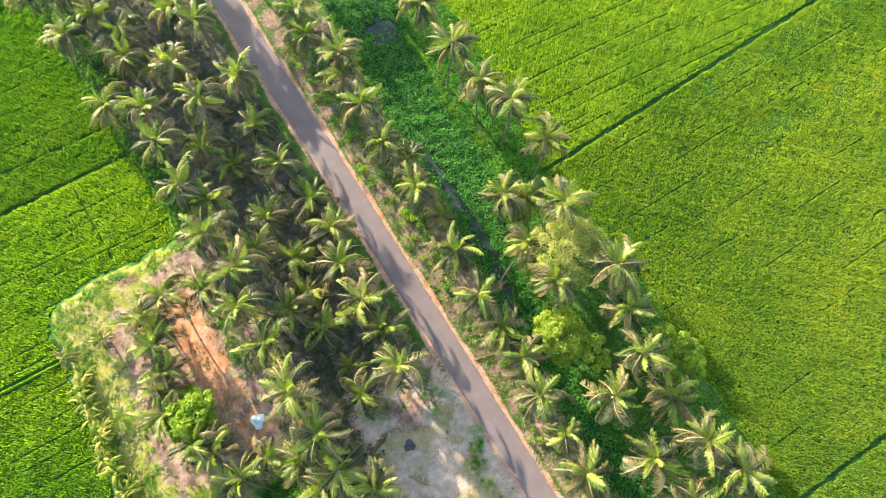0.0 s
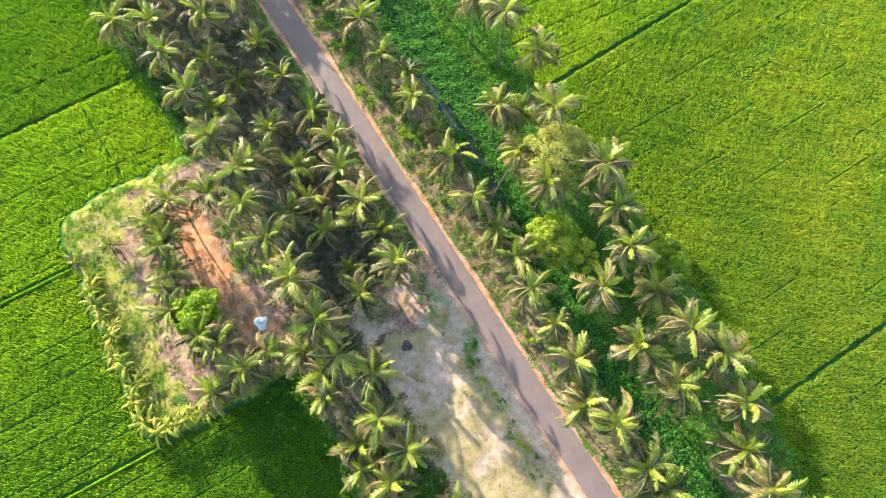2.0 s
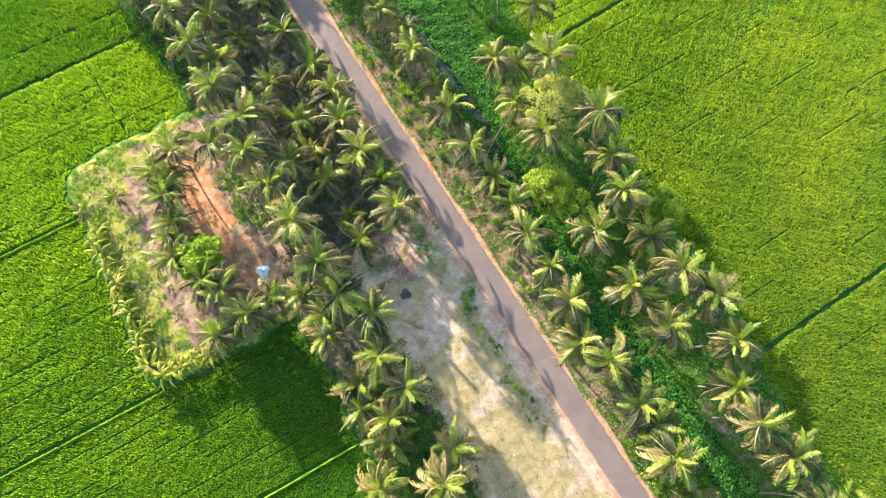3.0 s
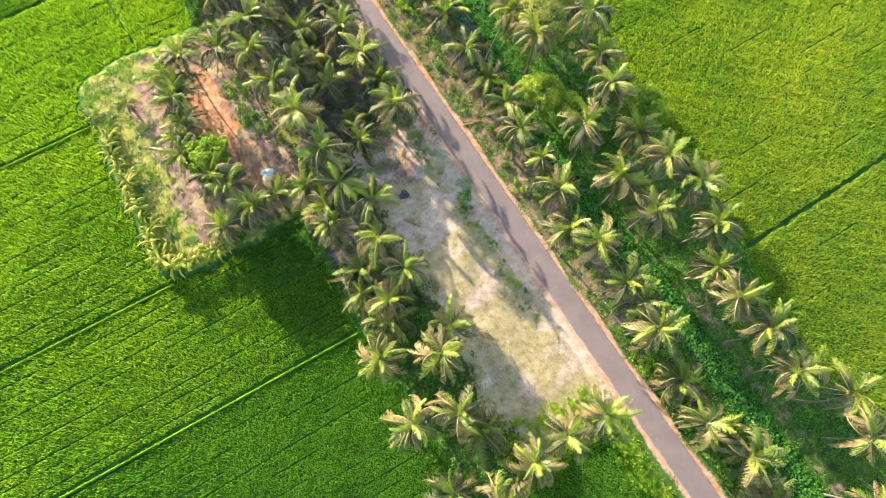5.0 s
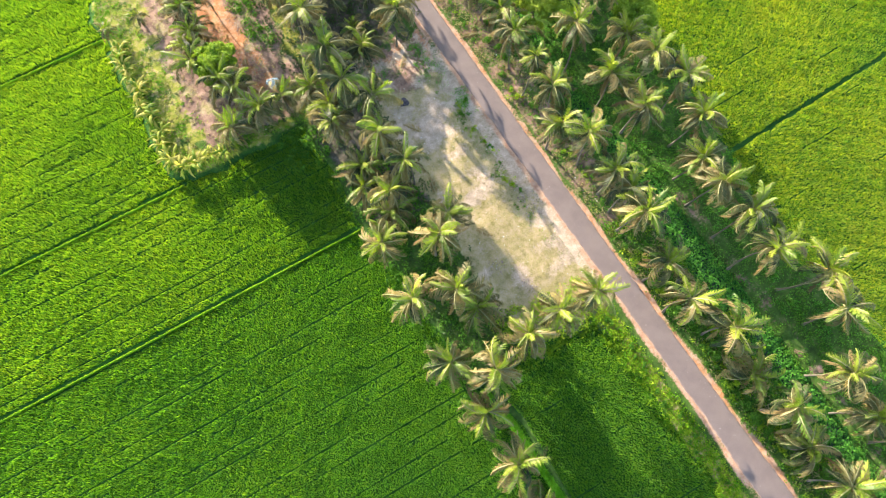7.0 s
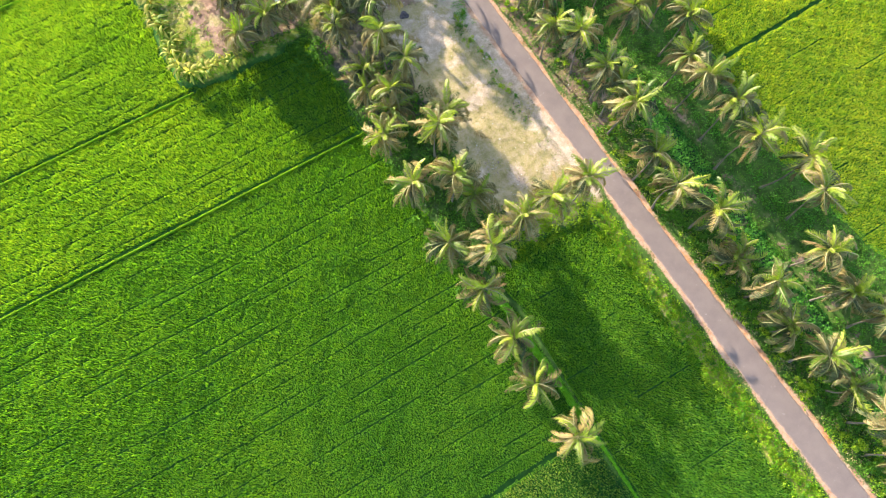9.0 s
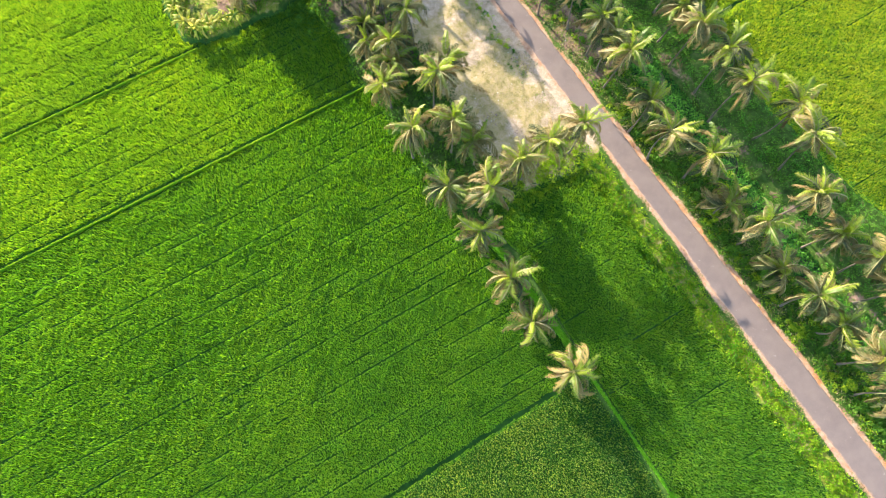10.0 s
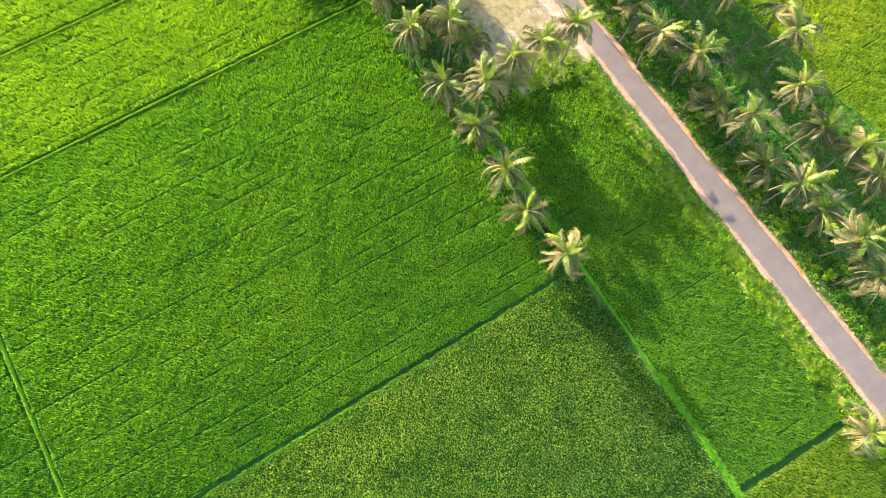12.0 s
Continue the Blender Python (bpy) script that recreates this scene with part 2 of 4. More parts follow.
def mesh_of(name, verts, faces, material, smooth=False):
    """A mesh from arrays; faces is an (n, 3) or (n, 4) array."""
    me = bpy.data.meshes.new(name)
    verts, faces = np.asarray(verts, float), np.asarray(faces, int)
    k = faces.shape[1]
    me.vertices.add(len(verts))
    me.vertices.foreach_set("co", verts.ravel())
    me.loops.add(faces.size)
    me.loops.foreach_set("vertex_index", faces.ravel())
    me.polygons.add(len(faces))
    me.polygons.foreach_set("loop_start", np.arange(len(faces)) * k)
    if smooth:
        me.polygons.foreach_set("use_smooth", np.ones(len(faces), bool))
    me.update(calc_edges=True)
    me.materials.append(material)
    return me


def part_of(name, me, parent, m=None, label=""):
    ob = new(name, me)
    ob.parent = parent
    if m is not None:
        ob.matrix_basis = m
    return tagged(ob, label)


def tube(path, radii, sides=7, cap=True):
    """Vertices and triangles of a tapered tube along a path."""
    path = [Vector(p) for p in path]
    verts, faces = [], []
    for i, p in enumerate(path):
        d = (path[min(i + 1, len(path) - 1)] - path[max(i - 1, 0)]).normalized()
        a = d.orthogonal().normalized()
        b = d.cross(a)
        for k in range(sides):
            w = 2 * math.pi * k / sides
            verts.append(p + radii[i] * (math.cos(w) * a + math.sin(w) * b))
    for i in range(len(path) - 1):
        for k in range(sides):
            q, r = i * sides + k, i * sides + (k + 1) % sides
            faces += [(q, r, r + sides), (q, r + sides, q + sides)]
    if cap:
        verts.append(path[-1])
        e = (len(path) - 1) * sides
        faces += [(e + k, e + (k + 1) % sides, len(verts) - 1) for k in range(sides)]
    return [tuple(v) for v in verts], faces


def patchy(x, y, size, seed=0.0):
    """Smooth noise between about -1 and 1, for arrays."""
    r = np.random.default_rng(int(seed) + 77)
    out = np.zeros(np.broadcast(x, y).shape)
    for k in range(7):
        a, f, p = r.uniform(0, 2 * math.pi), r.uniform(0.6, 2.2) / size, r.uniform(0, 6.28)
        out += np.sin(2 * math.pi * f * (np.cos(a) * x + np.sin(a) * y) + p)
    return out / 3.2


def smooth01(v, lo, hi):
    t = np.clip((v - lo) / (hi - lo), 0, 1)
    return t * t * (3 - 2 * t)


def seg_distance(x, y, x0, y0, x1, y1):
    dx, dy = x1 - x0, y1 - y0
    t = np.clip(((x - x0) * dx + (y - y0) * dy) / (dx * dx + dy * dy), 0, 1)
    return np.hypot(x - x0 - t * dx, y - y0 - t * dy)


# ---- plan ----
HALF = 2.5


def road_x(y):
    return 5.35 - 0.0515 * y + 0.25 * np.sin(y / 31.0)


def road_left(y):
    """How far the asphalt reaches west of the road's line; it reaches 2.0 m east of it."""
    return np.interp(y, [-110, -68, -57, -15, 2, 40, 70], [2.0, 1.9, 1.45, 1.45, 1.5, 1.85, 2.15])


WEST_Y = [-104, -68, -46, -40, -36, -28, -20, -12, 0, 5.5, 7.0, 44.6, 50, 58, 68, 82, 110]
WEST_X = [-14.3, -15.4, -15.6, -17.0, -18.6, -19.0, -19.6, -20.8, -20.8, -22.0, -21.0, -20.8, -21.2, -21.8, -23.4, -24.8, -28]
EAST_Y = [-110, -70, -60, -50, -41, -30, -24, -13, 0, 9, 18, 28, 47, 63, 110]
EAST_X = [38.5, 35.5, 33.5, 32.5, 30.5, 32.5, 33.5, 33.5, 33.8, 34.0, 32.5, 30.5, 33.0, 33.0, 34]
CANAL_Y = [-110, -60, -45, -30, -12, 0, 10, 20, 28, 36, 46, 65, 110]
CANAL_L = [18.5, 18.4, 17.6, 16.6, 15.2, 15.0, 14.4, 15.3, 16.0, 16.4, 15.4, 16.0, 16]
CANAL_R = [22.0, 21.8, 21.4, 20.6, 18.8, 18.4, 19.2, 19.8, 24.0, 25.0, 23.4, 26.0, 26]


def west_edge(y):
    return np.interp(y, WEST_Y, WEST_X)


def east_edge(y):
    return np.interp(y, EAST_Y, EAST_X)


def canal(x, y):
    """Positive inside the canal, as the distance to its nearer bank."""
    return np.minimum(x - np.interp(y, CANAL_Y, CANAL_L), np.interp(y, CANAL_Y, CANAL_R) - x)


def island(x, y):
    """Positive on the dry plot that juts out of the grove into the fields."""
    edge = 0.5 * patchy(x, y, 9, 3) + 0.25 * patchy(x, y, 3, 4)
    qx, qy = np.abs(x + 28.5) - 9.9, np.abs(y - 26.7) - 15.2
    box = np.hypot(np.maximum(qx, 0), np.maximum(qy, 0)) + np.minimum(np.maximum(qx, qy), 0) - 3.6
    corner = (-41.9 - x) * 0.75 + (y - 45.2) * 0.75 + 1.6
    return -np.maximum(box, corner) + edge


def south_field(x, y):
    """Positive in the small field between the palm bund and the road."""
    return np.minimum(np.minimum(x - west_edge(y) - 0.85, road_x(y) - HALF - 3.1 + 0.6 * patchy(x, y, 7, 5) - x), -39.2 - 0.12 * (x + 4) - y)


def field(x, y):
    """Positive inside any rice field."""
    left = np.minimum(west_edge(y) + 0.35 * patchy(x, y, 8, 6) - x, -island(x, y))
    right = x - east_edge(y) + 0.5 * patchy(x, y, 9, 8)
    return np.maximum(np.maximum(left, right), south_field(x, y))


# bunds and ditches: ends, half width of the gap, whether a grass ridge runs along it
BUNDS = [
    (-110, 62.0, -21.7, 62.6, 0.26, 0), (-110, 69.8, -22.0, 68.6, 0.15, 0), (-32.6, 63, -31.2, 46.0, 0.1, 0),
    (-110, 37.7, -42.5, 37.4, 0.3, 1), (-110, 8.8, -41.0, 8.1, 0.34, 1), (-110, -10.8, -20.8, -11.1, 0.32, 1),
    (-110, -66.8, -17.5, -65.4, 0.27, 0), (-91.3, -20, -91.0, -67, 0.5, 1), (-14.5, -101.8, 4.0, -102.0, 0.5, 0),
    (28.8, 28.2, 112, 34.0, 0.34, 0), (31.0, -28.6, 110, -25.5, 0.32, 0),
]


def bund_gap(x, y):
    """Positive within a bund's gap."""
    best = np.full(np.broadcast(x, y).shape, -99.0)
    for x0, y0, x1, y1, w, _ in BUNDS:
        best = np.maximum(best, w - seg_distance(x, y, x0, y0, x1, y1) + 0.12 * patchy(x, y, 3, 9))
    return best


def ground_z(x, y):
    z = 0.06 * patchy(x, y, 11, 1) + 0.04 * patchy(x, y, 3, 2)
    z = z + 0.35 * smooth01(island(x, y), -0.5, 2.5)
    road = np.abs(x - road_x(y))
    z = np.where(road < 5, z * smooth01(road, 2.6, 5.0), z)
    inside = field(x, y)
    z = z - 0.62 * smooth01(inside, -0.3, 0.7)
    z = z - 0.25 * smooth01(bund_gap(x, y), -0.2, 0.1) * (inside > 0)
    z = z - 1.15 * smooth01(canal(x, y), -1.3, 0.7)
    return z


def seen_plan(x, y, margin=3.0):
    """The stretch of country that the flight passes over."""
    u, v = 0.866 * x - 0.5 * y, 0.5 * x + 0.866 * y
    return (u > -82 - margin) & (u < 80 + margin) & (v > -110) & (v < 104) & (v < 100 + 0.12 * u) & (u > -84 + 0.05 * (v + 90))


# ---- ground: one sheet to the horizon ----
def axis(lo, hi, step):
    out = np.array([30, 70, 160, 350, 800, 2000.0])
    return np.concatenate([lo - out[::-1], np.arange(lo, hi + 0.01, step), hi + out])


gx, gy = axis(-96, 60, 0.7), axis(-112, 102, 0.7)
X, Y = np.meshgrid(gx, gy)
Z = ground_z(X, Y)
n, k = len(gx), len(gy)
q = (np.arange(k - 1)[:, None] * n + np.arange(n - 1)[None]).ravel()
me = mesh_of("ground", np.stack([X, Y, Z], -1).reshape(-1, 3), np.stack([q, q + 1, q + n + 1, q + n], 1), SOIL, True)
rd = np.where(X < road_x(Y), road_x(Y) - X - road_left(Y) - 0.5, X - road_x(Y) - HALF)
clearing = np.minimum(np.minimum(road_x(Y) - HALF - X, X - np.interp(Y, [-38, -30, -15, 3, 10, 14], [-8.5, -11, -10.5, -11, -13.2, -12])), np.minimum(Y + 38.5, 13.6 - Y))
clearing = clearing + 0.8 * patchy(X, Y, 7, 26) + 0.7 * patchy(X, Y, 2.5, 29)
grove = np.minimum(np.minimum(X - west_edge(Y), road_x(Y) - HALF - 0.6 - X), Y + 14)
cut = np.minimum(seg_distance(X, Y, -25.6, 36, -24.6, 24), seg_distance(X, Y, -24.6, 24, -22.6, 14.5))
verge = np.minimum(X - road_x(Y) - HALF, np.interp(Y, CANAL_Y, CANAL_L) - 1.0 - X)
masks = {
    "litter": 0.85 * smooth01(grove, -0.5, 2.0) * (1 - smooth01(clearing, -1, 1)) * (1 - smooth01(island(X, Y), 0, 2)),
    "brown": (0.55 + 0.2 * patchy(X, Y, 6, 27)) * smooth01(verge, -0.3, 0.6) * smooth01(5.0 - verge, 0, 2.5) * smooth01(Y, -40, -25) + 0.72 * smooth01(island(X, Y), 1.2, 3.0) * smooth01(X + 36.0 + 1.6 * patchy(X, Y, 6, 45), -1.0, 1.0) + (0.72 + 0.2 * patchy(X, Y, 5, 48)) * smooth01(clearing, -0.8, 0.8) * smooth01(Y, -2, 6) + (0.42 + 0.3 * patchy(X, Y, 5, 36)) * smooth01(1.3 - np.abs(X - np.interp(Y, CANAL_Y, CANAL_R) - 1.9), -0.4, 0.6) * smooth01(-Y, 24, 32),
    "dry": (0.36 + 0.2 * patchy(X, Y, 8, 23)) * smooth01(island(X, Y), 0.8, 3.5) + (0.85 + 0.12 * patchy(X, Y, 10, 28) - 0.55 * smooth01(Y, 2, 8)) * smooth01(clearing, -1.5, 0.8) + 0.12 * smooth01(-Y, 5, 20) * (clearing > 0),
    "lawn": (0.66 + 0.3 * patchy(X, Y, 5, 34)) * smooth01(island(X, Y), -0.3, 0.2) * np.maximum(smooth01(-35.2 - X + 1.5 * patchy(X, Y, 5, 46), -1.2, 1.2), np.maximum(smooth01(Y - 0.6 * X, 54, 60), smooth01(-island(X, Y), -3.0, -1.5))) + smooth01(np.minimum(road_x(Y) - HALF - 0.5 - X, X - road_x(Y) + HALF + 4.0), -0.3, 0.8) * (Y < -39),
    "bare": (0.54 + 0.3 * patchy(X, Y, 6, 47) - 0.28 * smooth01(-Y, 4, 14) - 0.05 * smooth01(Y, 3, 9)) * smooth01(clearing, -0.6, 2.4) + 0.6 * smooth01(2.4 + 0.5 * patchy(X, Y, 6, 33) - rd, 0, 0.8) * (X < road_x(Y)) * smooth01(Y, -40, -36) * smooth01(-Y, -14, -8) + 0.2 * patchy(X, Y, 9, 21) * (clearing > 0),
    "shoulder": (0.7 + 0.2 * patchy(X, Y, 6, 24)) * smooth01(-rd, -0.55, 0.05),
    "orange": (0.42 + 0.25 * patchy(X, Y, 4, 35) - 0.3 * (X < road_x(Y))) * smooth01(-rd, -0.35, 0.1) + (0.50 + 0.18 * smooth01(Y, 20, 28) + 0.2 * patchy(X, Y, 4, 25)) * smooth01(-cut, -4.0, -1.6) + (0.36 + 0.2 * patchy(X, Y, 4, 49)) * smooth01(clearing, -0.8, 0.8) * smooth01(Y, 5.5, 9.5) + 0.30 * smooth01(verge, 0, 1.0) * smooth01(3.0 - verge, 0, 2),
    "paddy": smooth01(field(X, Y), -0.1, 0.35),
    "far_crop": smooth01(field(X, Y), -0.1, 0.35) * ~seen_plan(X, Y),
}
for name, values in masks.items():
    me.attributes.new(name, "FLOAT", "POINT").data.foreach_set("value", np.clip(values, 0, 1.2).ravel())
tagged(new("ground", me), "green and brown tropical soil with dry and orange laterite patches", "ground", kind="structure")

# ---- road ----
ys = np.arange(-260, 330.1, 0.5)
cols = np.array([-1.0, -0.97, -0.8, -0.4, 0, 0.4, 0.8, 0.97, 1.0])
rag = rng.normal(0, 0.03, (len(ys), 2)) + 0.05 * np.stack([patchy(ys, 0 * ys, 6, 31), patchy(ys, 0 * ys, 5, 32)], 1)
half = np.where(cols[None] < 0, road_left(ys)[:, None] + rag[:, :1], 2.02 + rag[:, 1:])
RX = road_x(ys)[:, None] + cols[None] * half
RY = np.repeat(ys[:, None], len(cols), 1)
RZ = 0.07 * np.ones_like(RX) + 0.04 * (1 - cols[None] ** 2) - 0.14 * (np.abs(cols[None]) == 1)
n, k = len(cols), len(ys)
q = (np.arange(k - 1)[:, None] * n + np.arange(n - 1)[None]).ravel()
me = mesh_of("road", np.stack([RX, RY, RZ], -1).reshape(-1, 3), np.stack([q, q + 1, q + n + 1, q + n], 1), ASPHALT, True)
me.attributes.new("edge", "FLOAT", "POINT").data.foreach_set("value", np.clip(np.repeat(np.abs(cols[None]) ** 3, k, 0), 0, 1).ravel())
tagged(new("road", me), "narrow worn grey asphalt lane with dusty orange edges", "road", kind="structure")

# ---- canal water ----
ys = np.arange(-120, 111, 1.0)
L, R = np.interp(ys, CANAL_Y, CANAL_L) - 1.2, np.interp(ys, CANAL_Y, CANAL_R) + 1.2
W = np.stack([np.stack([L, ys, 0 * ys - 0.62], 1), np.stack([R, ys, 0 * ys - 0.62], 1)], 1).reshape(-1, 3)
q = np.arange(len(ys) - 1) * 2
tagged(new("water", mesh_of("water", W, np.stack([q, q + 1, q + 3, q + 2], 1), WATER)), "still murky grey-green canal water", "water", kind="structure")


# ---- rice ----
def tufts(x, y, base, top, radius, width, leaves=3):
    """Hills of upright pointed leaves, each hill rooted at its foot."""
    n = len(x)
    a = rng.uniform(0, 2 * math.pi, (n, 1)) + np.arange(leaves)[None] * 2 * math.pi / leaves + rng.normal(0, 0.4, (n, leaves))
    r = radius * rng.uniform(0.5, 1.4, (n, leaves))
    z = base[:, None] + (top * rng.uniform(0.75, 1.2, n))[:, None] * rng.uniform(0.7, 1.15, (n, leaves))
    half = width / 2 * rng.uniform(0.7, 1.3, (n, leaves))
    fx, fy = x[:, None] - 0.25 * radius * np.cos(a), y[:, None] - 0.25 * radius * np.sin(a)
    low = np.broadcast_to(base[:, None], (n, leaves))
    p1 = np.stack([fx - half * np.sin(a), fy + half * np.cos(a), low], -1)
    p2 = np.stack([fx + half * np.sin(a), fy - half * np.cos(a), low], -1)
    tip = np.stack([x[:, None] + r * np.cos(a), y[:, None] + r * np.sin(a), z], -1)
    return np.stack([p1, p2, tip], 2).reshape(-1, 3), np.arange(3 * n * leaves).reshape(-1, 3)


def rice_field(label, mat, inside, x0, x1, y0, y1, lines=0.6, gaps=0.02, top=0.46, thin=0.085, slope=0.0, uneven=0.14, step=0.195, spread=(0.145, 0.17)):
    xs, ys = np.arange(x0, x1, step), np.arange(y0, y1, step)
    x, y = [v.ravel() for v in np.meshgrid(xs, ys)]
    x, y = x + rng.uniform(-0.09, 0.09, len(x)), y + slope * x + rng.uniform(-0.055, 0.055, len(x))
    keep = seen_plan(x, y)
    x, y = x[keep], y[keep]
    keep = (field(x, y) > 0.1) & inside(x, y) & (bund_gap(x, y) < 0) & (island(x, y) < -0.6)
    # sowing lines along the field, broken and uneven
    across = y - slope * x + 0.12 * np.sin(x / 9.0 + y0)
    marks = np.cumsum(np.random.default_rng(abs(int(y0)) + 5).uniform(1.5, 2.9, 60)) + y0 - 6
    nearest = np.abs(across[:, None] - marks[None]).argmin(1)
    off = np.abs(across - marks[nearest])
    broken = np.sin(x / 11.0 + nearest * 2.4) + 0.8 * np.sin(x / 3.7 + nearest * 5.1) + 0.5 * patchy(x, y, 5, 41) > 1.5 - 3.0 * lines
    y = y + np.where((off < 0.17) & broken & (lines > 0), 0.03 * np.sign(across - marks[nearest]), 0)
    keep &= ~((off < thin * (0.75 + 0.5 * np.sin(nearest * 1.7) ** 2)) & broken) if lines else True
    keep &= rng.uniform(0, 1, len(x)) > gaps + 0.3 * (patchy(x, y, 4, 42) > 1.3)
    x, y = x[keep], y[keep]
    tall = top * (1 + uneven * patchy(x, y, 1.5, 43) + 0.6 * uneven * patchy(x, y, 0.7, 44)).clip(0.55, 1.5)
    v, f = tufts(x, y, ground_z(x, y) - 0.03, tall, *spread)
    tagged(new("rice_crop", mesh_of("rice_crop", v, f, mat)), label, "rice", kind="stuff")


rice_field("fresh green rice in a flooded paddy field", RICE_FRESH, lambda x, y: (x < -10) & (y > 8.4) & (y < 62.2), -82, -20, 8, 63, 0.66, thin=0.08)
rice_field("green rice beyond a narrow ditch", RICE_NORTH, lambda x, y: (x < -10) & (y >= 62.2), -80, -20, 62, 104, 0.5)
rice_field("fresh green rice with sowing lines in a paddy field", RICE_BRIGHT, lambda x, y: (x < -10) & (y <= 8.4) & (y > -11), -100, -18, -11.5, 9, 0.72, thin=0.08)
rice_field("deep green even rice in a wide paddy field", RICE_DEEP, lambda x, y: (y <= -11) & (y > -66.0 + 0.02 * (x + 18)) & (x < west_edge(y) + 1), -112, -14, -67.5, -10.5, 0.6, thin=0.07)
rice_field("olive green rice coming into ear", RICE_OLIVE, lambda x, y: (y <= -66.0 + 0.02 * (x + 18)) & (x < west_edge(y) + 1), -100, -12, -120, -65, 0.0, 0.1, uneven=0.2)
rice_field("lush green rice beside the palm bund", RICE_LUSH, lambda x, y: (y > -101.8) & (south_field(x, y) > 0), -18, 8, -102, -37, 0.1, uneven=0.2)
rice_field("yellow-green ripening rice beside the road", RICE_RIPE, lambda x, y: (y <= -101.8) & (south_field(x, y) > 0), -18, 12, -122, -101, 0.0, uneven=0.2)
rice_field("bright green rice with sowing lines", RICE_EAST, lambda x, y: (x > 20) & (y > 28.3 + 0.07 * (x - 29)), 28, 112, 24, 74, 0.55, slope=-0.03)
def turning(x, y):
    """The greener north end of the wide field, its edge uneven."""
    return y + 3.0 * patchy(x, y, 14, 48) + 5.0 * patchy(x, y, 1.1, 49) - 0.25 * (x - 30) > 6


rice_field("yellow-green ripening rice in a wide field", RICE_RIPE, lambda x, y: (x > 20) & (y <= 28.3 + 0.07 * (x - 29)) & (y > -28.5 + 0.04 * (x - 31)) & ~turning(x, y), 28, 112, -35, 35, 0.12, 0.05, slope=0.03, uneven=0.2, top=0.38, spread=(0.16, 0.2))
rice_field("green rice beginning to turn yellow", RICE_TURNING, lambda x, y: (x > 20) & (y <= 28.3 + 0.07 * (x - 29)) & turning(x, y), 28, 112, -35, 35, 0.3, 0.05, slope=0.03, uneven=0.2, top=0.38, spread=(0.16, 0.2))
rice_field("yellow-green rice beyond a ditch", RICE_RIPE, lambda x, y: (x > 20) & (y <= -28.5 + 0.04 * (x - 31)), 26, 80, -74, -24, 0.12, 0.05, slope=0.03, uneven=0.2, top=0.38, spread=(0.16, 0.2))


def far_rice(label, mat, x0, x1, y0, y1, step=0.55):
    """Coarser planting in the fields that lie farther off."""
    x, y = [v.ravel() for v in np.meshgrid(np.arange(x0, x1, step), np.arange(y0, y1, step))]
    x, y = x + rng.uniform(-0.25, 0.25, len(x)), y + rng.uniform(-0.25, 0.25, len(x))
    keep = (field(x, y) > 0.1) & ~seen_plan(x, y) & (bund_gap(x, y) < 0)
    x, y = x[keep], y[keep]
    v, f = tufts(x, y, np.full(len(x), -0.62), np.full(len(x), 0.5), 0.4, 0.45)
    tagged(new("rice_crop", mesh_of("rice_crop", v, f, mat)), label, "rice", kind="stuff")


far_rice("deep green rice in the fields beyond", RICE_DEEP, -150, -12, -150, 140)
far_rice("ripening rice in the fields beyond", RICE_RIPE, 26, 150, -130, 140)


# ---- grass ridges on the bunds ----
def blades(x, y, base, height, width, lean=0.5):
    n = len(x)
    a, b = rng.uniform(0, 6.283, n), rng.uniform(0, 6.283, n)
    h = height * rng.uniform(0.6, 1.3, n)
    l = lean * h * rng.uniform(0.3, 1.2, n)
    p0 = np.stack([x + width * np.cos(a), y + width * np.sin(a), base], -1)
    p1 = np.stack([x - width * np.cos(a), y - width * np.sin(a), base], -1)
    p2 = np.stack([x + l * np.cos(b), y + l * np.sin(b), base + h], -1)
    return np.stack([p0, p1, p2], 1).reshape(-1, 3), np.arange(3 * n).reshape(-1, 3)


